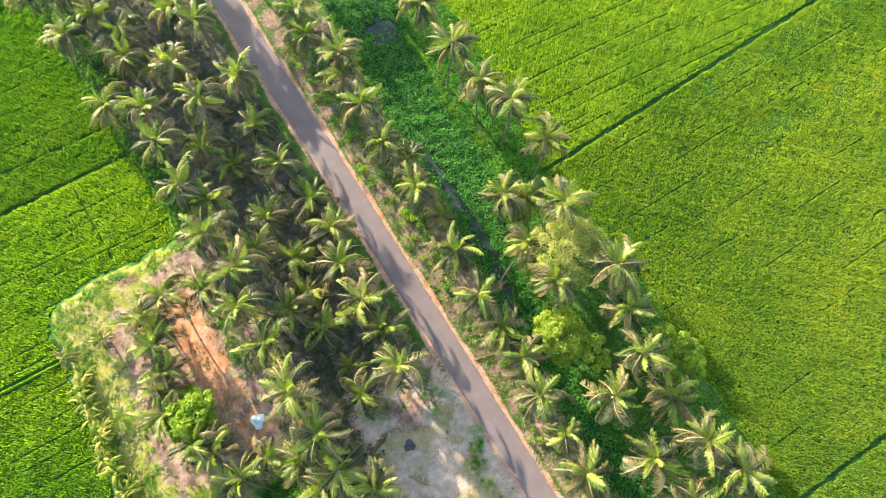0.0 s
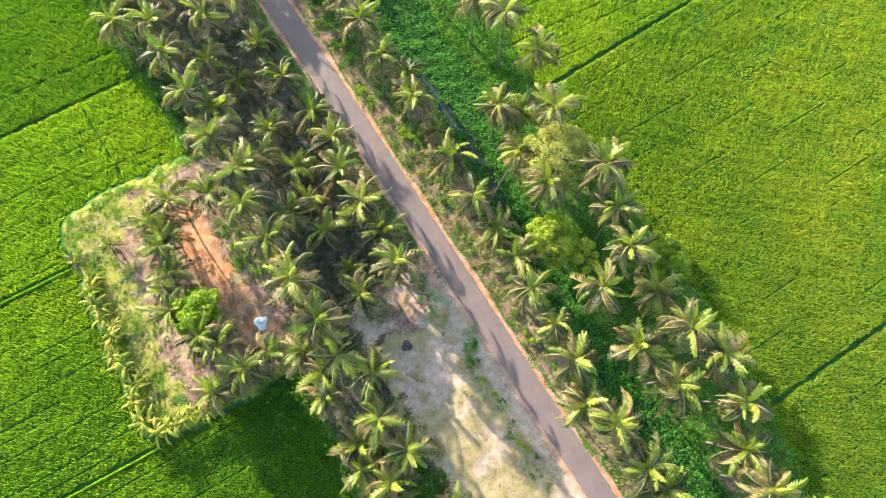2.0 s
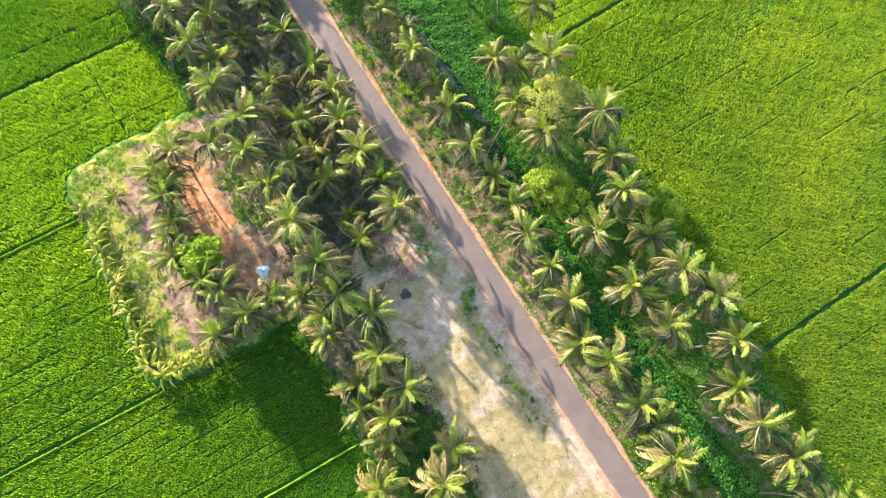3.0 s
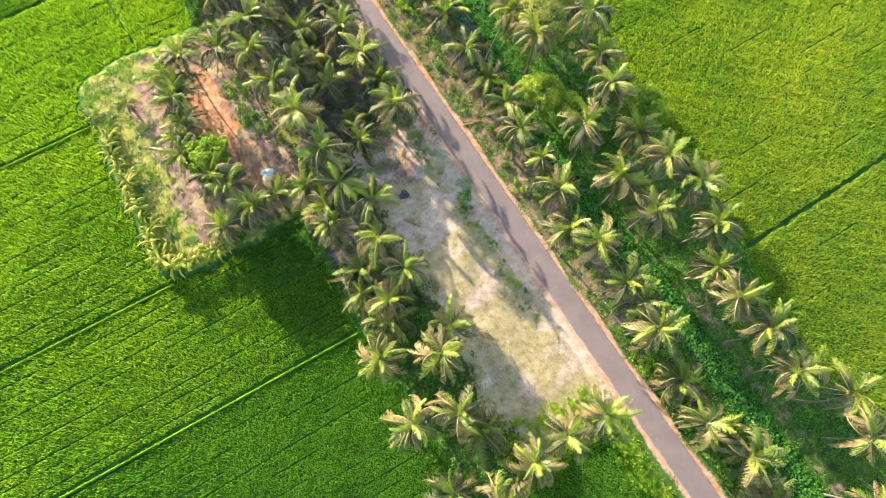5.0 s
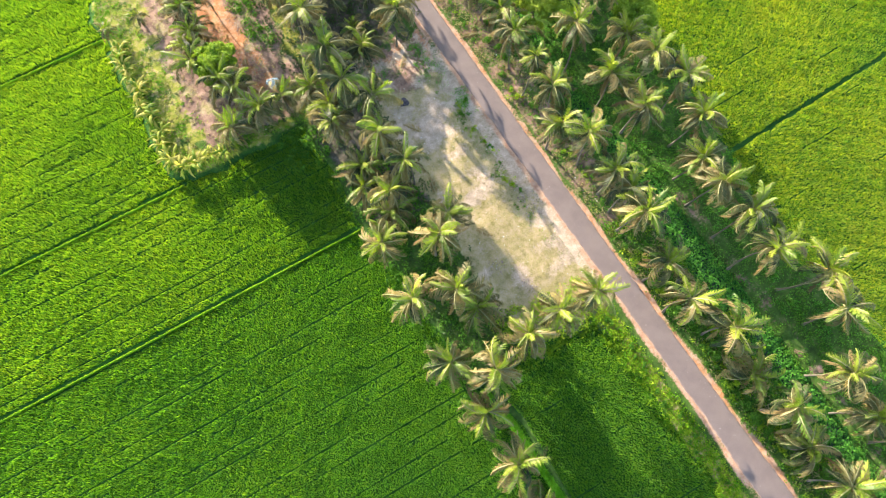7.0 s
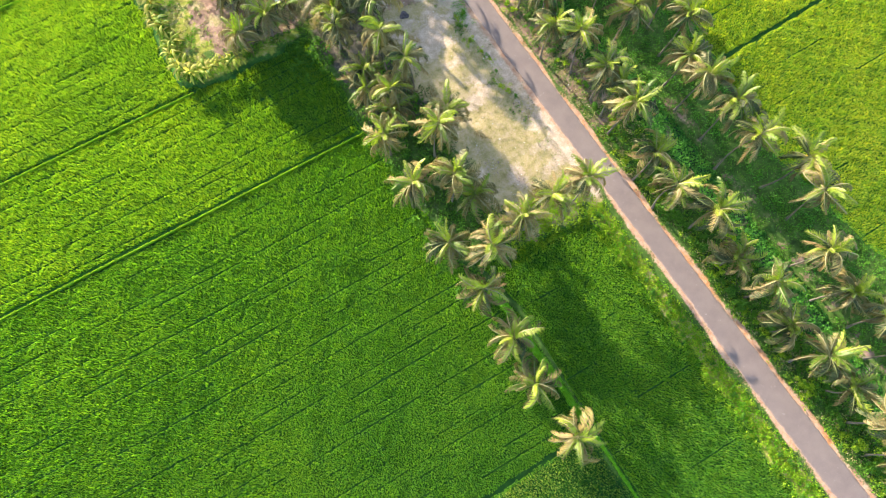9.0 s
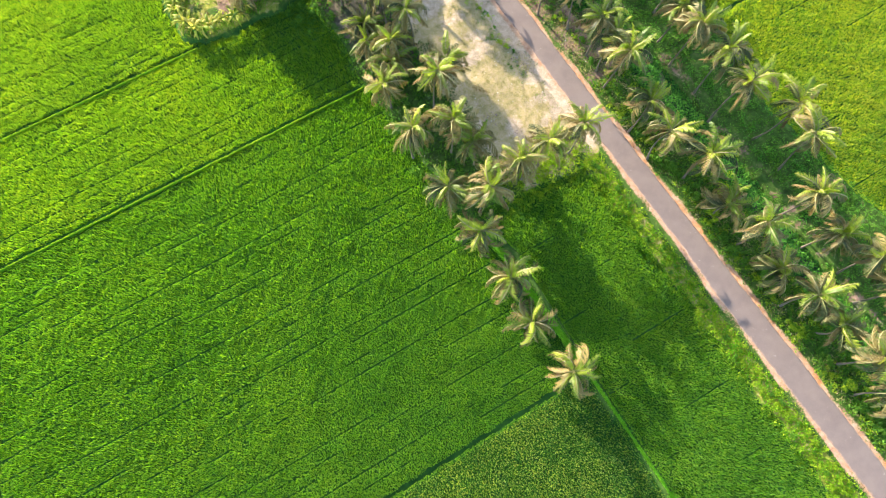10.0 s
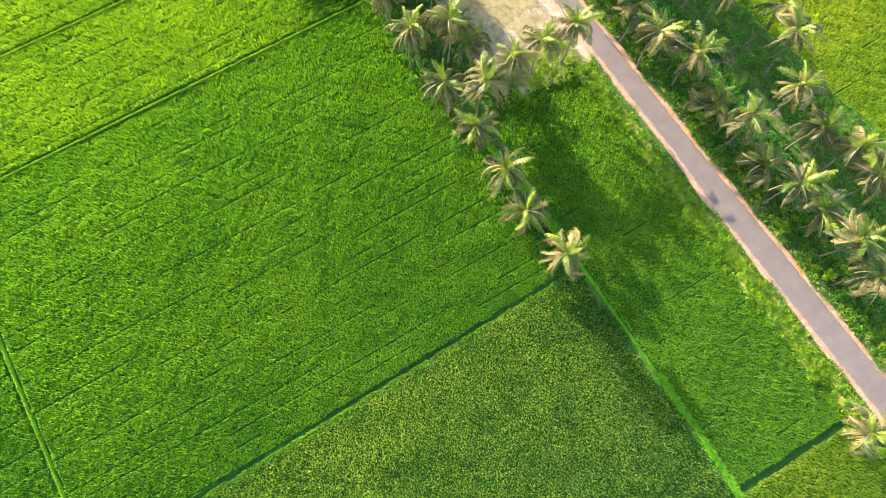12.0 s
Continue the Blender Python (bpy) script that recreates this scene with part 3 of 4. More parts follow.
def grass_ridge(points, width, label, density=110, height=0.3, turf=TURF, blade=GRASS, crest=0.14):
    """A low grassy bank along a line."""
    pts = np.array(points, float)
    seg = np.hypot(*np.diff(pts, axis=0).T)
    s = np.concatenate([[0], np.cumsum(seg)])
    t = np.arange(0, s[-1], 0.8)
    cx, cy = np.interp(t, s, pts[:, 0]), np.interp(t, s, pts[:, 1])
    dx, dy = np.gradient(cx), np.gradient(cy)
    nx, ny = -dy / np.hypot(dx, dy), dx / np.hypot(dx, dy)
    offs, lift = np.array([-1, -0.45, 0, 0.45, 1.0]), np.array([-0.75, crest - 0.12, crest, crest - 0.12, -0.75])
    w = width * (1 + 0.25 * np.sin(t * 0.9) * np.sin(t * 0.37 + 1))
    V = np.stack([cx[:, None] + nx[:, None] * offs * w[:, None], cy[:, None] + ny[:, None] * offs * w[:, None],
                  np.broadcast_to(lift, (len(t), 5)) + 0.04 * np.sin(t * 1.7)[:, None]], -1)
    q = (np.arange(len(t) - 1)[:, None] * 5 + np.arange(4)[None]).ravel()
    bank = tagged(new("bund", mesh_of("bund", V.reshape(-1, 3), np.stack([q, q + 1, q + 6, q + 5], 1), turf, True)), label, "bund", kind="structure")
    n = int(s[-1] * width * 2 * density)
    u = rng.uniform(0, s[-1], n)
    o = rng.normal(0, 0.5, n).clip(-1, 1) * width
    x, y = np.interp(u, s, pts[:, 0]) + o * np.interp(u, t, nx), np.interp(u, s, pts[:, 1]) + o * np.interp(u, t, ny)
    v, f = blades(x, y, np.full(n, crest - 0.09) - 0.25 * (np.abs(o) / width) ** 2, height, 0.05, 0.9)
    tagged(part_of("grass", mesh_of("grass", v, f, blade), bank), kind="stuff")


for x0, y0, x1, y1, w, ridge in BUNDS:
    if ridge:
        grass_ridge([(x0, y0 - 0.36), (x1, y1 - 0.36)], 0.17, "narrow grassy bund between paddy fields", 150, 0.2, TURF_BRIGHT, WEED, -0.2)
grass_ridge([(-17.5, -40), (-16.4, -46), (-15.55, -58), (-15.1, -66)], 0.6, "bright green grassy bund below a row of palms", 170, 0.4, TURF_BRIGHT, BUND_GREEN)
grass_ridge([(-15.1, -66), (-14.7, -76), (-14.4, -84)], 0.32, "narrow green grassy bund between rice fields", 170, 0.3, TURF_BRIGHT, BUND_GREEN)
grass_ridge([(-14.4, -84), (-14.1, -91), (-14.0, -104)], 0.55, "bright green grassy bund between rice fields", 170, 0.4, TURF_BRIGHT, BUND_GREEN)
grass_ridge([(24.6, 60), (25.6, 50.3), (26.5, 45), (27.2, 40.5), (28.0, 34.5), (28.7, 29.2)], 0.5, "trodden grassy footpath on the canal bank", 60, 0.12, TURF, STRAW)


# ---- coconut palms ----
m = Nodes("midrib", 0.55)
m.colour(m.ramp(m.each(), [(0.2, (0.16, 0.17, 0.06)), (0.8, (0.32, 0.28, 0.13))]))
MIDRIB = m.mat


def frond_mesh(name, length, start, bend, droop, material, seed, ragged=0.0):
    """A feather leaf along x: an arching midrib with leaflets on both sides. Angles in degrees."""
    r = np.random.default_rng(seed)
    steps = 9
    s = np.linspace(0, 1, steps + 1)
    a = np.radians(start - bend * s ** 1.15)
    d = length / steps
    px = np.concatenate([[0], np.cumsum(np.cos(a[:-1]) * d)])
    pz = np.concatenate([[0], np.cumsum(np.sin(a[:-1]) * d)])
    side = 0.9 * s ** 2 * r.uniform(-1, 1)
    skew = r.uniform(-14, 14)
    verts, faces = [], []
    for i in range(steps + 1):
        w = 0.05 * (1 - 0.85 * s[i]) + 0.008
        verts += [(px[i], side[i] - w, pz[i]), (px[i], side[i] + w, pz[i] + 0.02)]
    for i in range(steps):
        faces += [(2 * i, 2 * i + 1, 2 * i + 3), (2 * i, 2 * i + 3, 2 * i + 2)]
    count = 36
    for sgn in (-1, 1):
        for j in range(count):
            if r.uniform() < ragged:
                continue
            t = 0.13 + 0.87 * (j + r.uniform(-0.3, 0.3)) / count
            t = min(max(t, 0.1), 1.0)
            o = Vector((np.interp(t, s, px), np.interp(t, s, side), np.interp(t, s, pz)))
            ang = np.interp(t, s, a)
            along = Vector((math.cos(ang), 0, math.sin(ang)))
            up = Vector((-math.sin(ang), 0, math.cos(ang)))
            reach = (0.30 + length * 0.15) * (0.5 + 0.5 * math.sin(math.pi * min(1, 0.15 + 0.8 * t))) * r.uniform(0.7, 1.2)
            if t > 0.85:
                reach *= 0.75
            sweep = radians(30 + 32 * t + r.uniform(-11, 11))
            fall = radians(droop + sgn * skew + r.uniform(-15, 15))
            out = Vector((0, sgn, 0))
            way = along * math.sin(sweep) + (out * math.cos(fall) - up * math.sin(fall)) * math.cos(sweep)
            w = 0.066 * r.uniform(0.65, 1.3)
            mid = o + way * reach * 0.45 + up * 0.02
            tip = o + way * reach - Vector((0, 0, 1)) * reach * (0.12 + 0.25 * math.sin(fall))
            b = len(verts)
            verts += [tuple(o), tuple(mid + along * w), tuple(tip), tuple(mid - along * w)]
            faces += [(b, b + 1, b + 3), (b + 1, b + 2, b + 3)]
    me = mesh_of(name, verts, faces, material)
    me.materials.append(MIDRIB)
    for p in me.polygons[:2 * steps]:
        p.material_index = 1
    return me


FRONDS = {}
for stage, (start, bend, droop, reach, mat, ragged) in {
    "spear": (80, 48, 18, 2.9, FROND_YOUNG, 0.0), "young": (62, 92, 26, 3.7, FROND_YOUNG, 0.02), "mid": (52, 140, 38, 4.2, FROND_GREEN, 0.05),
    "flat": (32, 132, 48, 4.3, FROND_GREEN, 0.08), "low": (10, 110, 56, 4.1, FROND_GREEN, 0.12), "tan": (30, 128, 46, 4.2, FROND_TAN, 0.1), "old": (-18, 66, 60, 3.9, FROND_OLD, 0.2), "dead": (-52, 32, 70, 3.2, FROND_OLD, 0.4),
}.items():
    FRONDS[stage] = [frond_mesh("frond", reach, start + 5 * k, bend + 11 * k, droop + 4 * k, mat, 150 + 10 * k + len(stage) + start, ragged) for k in (-2, -1, 0, 1, 2)]

v, f = [], []
for i in range(4):
    for j in range(6):
        w, e = 2 * math.pi * j / 6, math.pi * i / 3 - math.pi / 2
        v.append((0.13 * math.cos(w) * math.cos(e), 0.13 * math.sin(w) * math.cos(e), 0.16 * math.sin(e)))
for i in range(3):
    for j in range(6):
        a, b = 6 * i + j, 6 * i + (j + 1) % 6
        f += [(a, b, b + 6), (a, b + 6, a + 6)]
NUT = mesh_of("coconut", v, f, HUSK, True)


def coconut_palm(x, y, top, label, group, size=1.0, lean=(0, 0), count=32, dry=0.3, nuts=0):
    """A palm whose crown stands at (x, y, top); lean: how far its foot stands off."""
    fx, fy = x + lean[0] + rng.normal(0, 0.25), y + lean[1] + rng.normal(0, 0.25)
    fz = float(ground_z(np.array(fx), np.array(fy))) - 0.15
    palm = new("coconut_palm")
    palm.location = (fx, fy, fz)
    tagged(palm, label, "palm tree", group)
    h = top - fz
    bow = Vector((rng.normal(0, 0.25), rng.normal(0, 0.25), 0))
    path, radii = [], []
    for i in range(9):
        t = i / 8
        p = Vector((x - fx, y - fy, 0)) * (t ** 1.6) + bow * math.sin(math.pi * t) + Vector((0, 0, h * t))
        path.append(p)
        radii.append((0.125 + 0.12 * max(0, 1 - 6 * t) - 0.035 * t) * (0.7 + 0.3 * size))
    v, f = tube(path, radii, 7)
    part_of("trunk", mesh_of("trunk", v, f, BARK, True), palm)
    spin = rng.uniform(0, 360)
    head = Vector((x - fx, y - fy, h))
    for i in range(count):
        t = i / (count - 1)
        if t < 0.11:
            stage = "spear"
        elif t < 0.25:
            stage = "young"
        elif t < 0.60:
            stage = "mid"
        elif t < 0.78:
            stage = "flat"
        elif t < 0.93 - 0.1 * dry:
            stage = "low"
        else:
            stage = "old" if rng.uniform() > 0.3 else "dead"
        if stage in ("flat", "low") and rng.uniform() < dry * 0.45:
            stage = "old"
        elif stage in ("mid", "flat") and rng.uniform() < dry * dry * 1.1:
            stage = "tan"
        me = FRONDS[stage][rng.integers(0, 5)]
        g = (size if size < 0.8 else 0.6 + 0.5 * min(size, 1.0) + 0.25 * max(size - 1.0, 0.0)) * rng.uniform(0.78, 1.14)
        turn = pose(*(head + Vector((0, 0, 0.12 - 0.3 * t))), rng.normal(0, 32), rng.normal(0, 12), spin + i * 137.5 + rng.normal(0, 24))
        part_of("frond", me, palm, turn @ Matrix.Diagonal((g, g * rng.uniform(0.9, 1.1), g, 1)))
    for i in range(nuts):
        w = 2 * math.pi * i / max(nuts, 1)
        part_of("coconut", NUT, palm, pose(*(head + Vector((0.3 * math.cos(w), 0.3 * math.sin(w), -0.25 - 0.12 * (i % 3)))), 20 * i, 10, 0))
    return palm


def palm_rows(rows, label, group, grow=1.0, **more):
    for x, y, top, size in rows:
        coconut_palm(x, y, top, label, group, size=size * grow, lean=(rng.normal(0, 0.4), rng.normal(0, 0.4)), **more)


GROVE = "coconut palms of the roadside grove"
palm_rows([(-21.8, 78.5, 9, 1.0), (-16.9, 79.9, 9, 1.0), (-14.5, 75.8, 8.5, 1.0), (-6.5, 74.7, 9.5, 1.0), (-4.2, 70.5, 10, 1.0), (-2.4, 58.8, 10.5, 0.95),
           (-9.7, 65.2, 10.5, 0.95), (-15.6, 71.5, 8, 0.95), (-20.5, 64.3, 9.4, 1.05), (-15.7, 59.7, 11.5, 1.05), (-8.8, 58, 10.6, 1.0), (-15.9, 54.1, 11.5, 1.05),
           (-15.7, 46.2, 12.5, 1.05), (-13.3, 43.1, 11.2, 1.1), (-3.2, 45.3, 7.5, 0.9), (-9.2, 49.9, 5.0, 0.9), (-3.9, 53.5, 5.8, 0.9), (-12.0, 69.0, 6.5, 0.9), (-11.5, 53.0, 7.5, 0.9)],
          "tall coconut palm with arching green fronds in a dense grove", GROVE, dry=0.45)
palm_rows([(-15.6, 38.7, 12.2, 1.0), (-8.1, 39.8, 5.4, 0.85), (-1.9, 39.2, 6, 1.0), (-1.1, 33.2, 7.2, 1.0), (-13.9, 32.8, 12.2, 1.15), (-7.8, 32.8, 5, 0.95),
           (-2.5, 27.9, 8.4, 1.0), (-19.6, 33.6, 8, 1.0), (-15.7, 28.2, 11.6, 1.1), (-8.3, 27.4, 5, 0.8), (-2.1, 22, 9.4, 1.05), (-8.2, 21.7, 6.2, 0.95),
           (-1.5, 17.2, 7.9, 1.05), (-14.9, 22.3, 11.6, 1.1), (-1.9, 12.2, 9.8, 1.0), (-14.3, 15.6, 14.0, 1.15), (-8.0, 11.8, 5.3, 0.85), (-13.8, 9.8, 12.2, 1.2),
           (-7.5, 16.0, 4.0, 0.7), (-11.5, 35.5, 7.0, 0.9), (-11.0, 26.0, 7.5, 0.9), (-13.8, 5.2, 10.6, 1.0), (-16.7, 4.4, 7.4, 0.95), (-11.3, 1.2, 10.3, 1.0)],
          "coconut palm with full green crown in a shaded grove", GROVE, grow=1.08, dry=0.5)
palm_rows([(-24.7, 36, 7, 1.0), (-28.8, 35.3, 5.2, 0.95), (-28.7, 30.9, 6, 1.0), (-29.2, 27.1, 5, 1.0), (-31, 22.1, 5.4, 0.95), (-27.3, 14.8, 5.7, 1.1),
           (-25.5, 10.3, 5.3, 1.05), (-22.0, 11.0, 4.6, 0.85), (-28.8, 17.0, 6, 1.0), (-30.4, 25.0, 4.6, 0.9), (-30.4, 9.8, 4.6, 0.95), (-27.6, 32.6, 5.4, 0.95), (-35.6, 36.2, 2.2, 0.5), (-41.0, 36.4, 2.2, 0.5)],
          "young coconut palm with drooping fronds on a dry plot", "coconut palms on the dry plot", dry=0.65, count=30)
palm_rows([(-13.1, -3.9, 10.3, 1.05), (-17.0, -5.1, 5, 0.85), (-11.9, -8.6, 9, 0.95), (-18.2, -7.9, 5, 0.85), (-15.5, -11, 7.2, 0.9), (-16.8, -13.2, 5.8, 0.9),
           (-20.1, -17.2, 8.2, 0.95), (-13.2, -20.5, 10.8, 1.05), (-10.3, -17.7, 7.6, 0.9), (-20.2, -26, 10.4, 0.95), (-14.7, -27.7, 10.3, 1.0), (-13.4, -30.8, 7.6, 1.05),
           (-9.8, -36.9, 9.5, 0.95), (-4.8, -36.3, 9.4, 0.85), (0.6, -36.6, 9.3, 0.9), (-19.9, -35.1, 8.8, 0.95), (-15.7, -38.7, 11.2, 1.05), (-19.0, -42.4, 7.8, 0.95),
           (-18.8, -49.6, 7, 0.9), (-19.4, -55.9, 6.2, 0.95), (-18.5, -63.7, 8.3, 0.93)],
          "coconut palm with tan and green fronds on the field's edge", "coconut palms along the field edge", dry=0.85)
palm_rows([(-17.7, 1.8, 7.5, 0.95), (-17.8, 8.5, 7.0, 0.95)], "coconut palm with tan and green fronds on the field's edge", "coconut palms along the field edge", dry=0.85)
palm_rows([(9.4, 66.3, 9, 1.0), (9.1, 62, 8.2, 1.0), (11.8, 55.8, 9.6, 1.0), (10.5, 52.8, 8.5, 0.8), (10.5, 45.8, 11.2, 1.0), (10.4, 39.9, 10, 0.95),
           (12.9, 37.7, 6, 0.9), (11.2, 32, 9.6, 1.05), (13.4, 28.8, 3.2, 0.75), (11.4, 21.6, 9.1, 0.95), (11.2, 15.1, 9.2, 0.95), (11.8, 10.2, 7.8, 0.9),
           (12.2, 5.5, 8, 0.95), (11.3, 0.6, 9.3, 0.9), (11.3, -4.7, 10, 0.75), (11, -9.6, 10, 0.95), (9.4, -14.8, 9, 0.95), (11.1, -18.1, 11, 1.1)],
          "coconut palm leaning beside the road's scrubby verge", "coconut palms along the road verge", dry=0.6)
palm_rows([(11.6, -24.2, 10, 1.05), (12.3, -27.4, 9, 0.95), (11.4, -31.2, 10.8, 1.0), (11, -38.1, 8.3, 1.1), (10.5, -43.4, 9, 1.05), (12.8, -49, 9.6, 1.2),
           (13.3, -55.6, 5.4, 1.15), (13.5, -60.5, 9.2, 1.05), (14.4, -66.7, 4.2, 0.9), (14.3, -71.5, 7.8, 1.1), (15.1, -76.2, 7, 1.0), (15.4, -81.3, 9.3, 1.0), (14.7, -86.6, 8, 1.0), (3.5, -102.7, 4.6, 0.9)],
          "coconut palm with feathery green crown beside the lane", "coconut palms along the road verge", dry=0.4)
palm_rows([(26.4, 57.9, 9, 1.0), (25.9, 47.4, 12.3, 1.0), (26.4, 40.6, 12, 1.0), (27.9, 35.4, 13.5, 0.95), (29.3, 28.4, 12.3, 1.0), (21.3, 25.3, 9, 0.95),
           (24.1, 23.8, 7.2, 0.95), (25.8, 19.4, 14.2, 0.95), (20.4, 11.6, 10.8, 1.1), (27.1, 9.3, 13.8, 1.15), (26.1, 4.1, 11.4, 0.95),
           (23.9, -1.2, 13.2, 1.0), (18.5, -3.7, 11.6, 1.25), (25.3, -7.5, 8.7, 1.15), (18.7, -12.2, 10.5, 1.15), (24.6, -13.1, 12.4, 1.1), (26.7, -18, 12.1, 1.15)],
          "tall coconut palm with splayed crown on the canal bank", "coconut palms on the canal bank", dry=0.48)
palm_rows([(20.1, -18.3, 10.3, 1.1), (25.6, -23.7, 11.2, 1.05), (23.1, -28.6, 9.6, 1.0), (22.3, -32.9, 11.4, 1.05), (23.1, -37.8, 11.1, 1.1), (22.4, -43.4, 11.6, 1.15),
           (21.5, -60.6, 10.2, 0.95), (22, -66.6, 8, 1.25), (24.2, -71.4, 8.8, 1.2), (23.5, -75.9, 9, 1.1)],
          "tall coconut palm with sunlit fronds on the canal bank", "coconut palms on the canal bank", dry=0.48)
# unseen palms past the view's north end, added to shade lane and grove
palm_rows([(-24, 88, 9.5, 1.0), (-19, 86, 10, 1.0), (-12, 84, 9, 1.0), (-7, 82, 10, 1.0), (-4, 88, 9.5, 1.0), (-10, 91, 10, 1.0), (-17, 95, 9, 1.0), (-5, 97, 10, 1.0), (-12, 101, 10, 1.0),
           (-22, 103, 9, 1.0), (-4, 105, 10, 1.0), (-1.6, 86.5, 10.5, 1.05), (-1.8, 93, 10.5, 1.05), (-14, 109, 10, 1.0), (-5, 113, 10, 1.0)],
          "tall coconut palm with arching green fronds in a dense grove", GROVE, dry=0.2)
# more unseen palms, placed so their shade falls on lane and canal
palm_rows([(7.5, 74, 9, 1.0), (7.0, 82, 10, 1.0), (6.5, 90, 9, 1.0), (14, 91, 11, 1.1), (17, 96, 11, 1.1), (20, 93, 11, 1.1), (11.5, 97, 11, 1.1)], "tall coconut palm out of view, added to shade lane and canal", "coconut palms along the road verge", dry=0.4)
coconut_palm(20.6, 18.2, 8, "coconut palm leaning far out over the canal", "coconut palms on the canal bank", 0.95, (-5.2, -2.2), 30, 0.4)
coconut_palm(27.2, -49.0, 10.2, "coconut palm with orange nuts and curved trunk", "coconut palms on the canal bank", 1.2, (-1.6, 0.1), 22, 0.3, 9)
coconut_palm(25.1, -53.7, 11.4, "coconut palm leaning out on a curved trunk", "coconut palms on the canal bank", 1.05, (0.9, -1.4), 22, 0.5, 4)


# ---- broadleaf trees ----
def leaf_cloud(centres, radii, n, leaf, up=0.3):
    """Leaves spread through overlapping lobes, each a bent pair of triangles."""
    c = rng.integers(0, len(centres), n)
    d = rng.normal(0, 1, (n, 3))
    d /= np.linalg.norm(d, axis=1)[:, None]
    p = np.asarray(centres)[c] + d * (np.asarray(radii)[c] * rng.uniform(0.55, 1.08, n) ** 0.7)[:, None] * np.array([1, 1, 0.75])
    a = d + rng.normal(0, 0.6, (n, 3)) + np.array([0, 0, up])
    a /= np.linalg.norm(a, axis=1)[:, None]
    b = np.cross(a, rng.normal(0, 1, (n, 3)))
    b /= np.linalg.norm(b, axis=1)[:, None]
    e = np.cross(a, b)
    size = leaf * rng.uniform(0.6, 1.3, n)[:, None]
    v = np.stack([p - b * size, p + e * size * 0.55, p + b * size - a * size * 0.25, p - e * size * 0.55], 1).reshape(-1, 3)
    i = np.arange(n)[:, None] * 4
    return v, np.concatenate([i + np.array([[0, 1, 2]]), i + np.array([[0, 2, 3]])], 0)


def broadleaf_tree(x, y, height, radius, material, label, leaves=5200, leaf=0.2, lobes=15, lobe=(0.15, 0.36)):
    z = float(ground_z(np.array(x), np.array(y))) - 0.1
    tree = new("broadleaf_tree")
    tree.location = (x, y, z)
    tagged(tree, label, "tree")
    v, f = tube([(0, 0, 0), (0.1, 0.05, height * 0.25), (0.05, -0.1, height * 0.5), (0, 0, height * 0.8)], [0.26, 0.2, 0.14, 0.05])
    centres, radii = [], []
    for i in range(lobes):
        w = i * 2.4
        r = radius * math.sqrt((i + 0.4) / lobes) * rng.uniform(0.7, 1.12)
        h = height * (0.86 - 0.32 * (r / radius) ** 2) + rng.normal(0, 0.45)
        centres.append((r * math.cos(w), r * math.sin(w), h))
        radii.append(radius * rng.uniform(*lobe))
        if i % 2 == 0:
            lv, lf = tube([(0.05, 0, height * 0.35 + 0.02 * i), (centres[-1][0] * 0.5, centres[-1][1] * 0.5, h * 0.75), centres[-1]], [0.09, 0.06, 0.02], 5)
            f = f + [tuple(k + len(v) for k in t) for t in lf]
            v = v + lv
    part_of("trunk", mesh_of("trunk", v, f, TREE_BARK, True), tree)
    v, f = leaf_cloud(centres, radii, leaves, leaf)
    part_of("crown", mesh_of("crown", v, f, material), tree)
    return tree


broadleaf_tree(24.6, 14.4, 15.2, 5.5, TREE_PALE, "feathery pale yellow-green tree among palms", 18000, 0.115, 70, (0.09, 0.19))
broadleaf_tree(18.6, 5.6, 9.2, 3.7, TREE_BRIGHT, "bushy light green tree on the canal bank", 13000, 0.14, 30, (0.14, 0.3))
broadleaf_tree(21.2, 1.6, 6.6, 2.9, TREE_BRIGHT, "low light green tree under palms", 3500, 0.17, 12)
broadleaf_tree(30.0, -4.1, 9.4, 3.7, TREE_GREEN, "leafy green tree at the field's edge", 11000, 0.16, 26, (0.14, 0.3))
broadleaf_tree(-28.1, 20.2, 7.6, 3.7, TREE_GREEN, "dense bright green tree on the dry plot", 11000, 0.2, 34, (0.16, 0.28))


# ---- banana plants along the plot's edge ----
def banana_leaf(seed):
    r = np.random.default_rng(seed)
    n = 8
    verts, faces = [], []
    for i in range(n + 1):
        t = i / n
        a = radians(58 - 95 * t)
        x, z = 2.3 * (t - 0.2 * t * t), 2.0 * (0.75 * t - 0.85 * t * t)
        w = 0.17 * math.sin(math.pi * min(1, 0.06 + 0.93 * t)) ** 0.7
        verts += [(x, -w, z - 0.06 - r.uniform(0, 0.08)), (x, 0, z), (x, w, z - 0.06 - r.uniform(0, 0.08))]
    for i in range(n):
        for k in range(2):
            q = 3 * i + k
            faces += [(q, q + 1, q + 4), (q, q + 4, q + 3)]
    return mesh_of("leaf", verts, faces, BANANA)


BANANA_LEAVES = [banana_leaf(s) for s in (1, 2, 3)]
v, f = tube([(0, 0, -0.2), (0.03, 0, 0.6), (0, 0.03, 1.3)], [0.14, 0.11, 0.07], 7)
BANANA_STEM = mesh_of("stem", v, f, SHRUB, True)


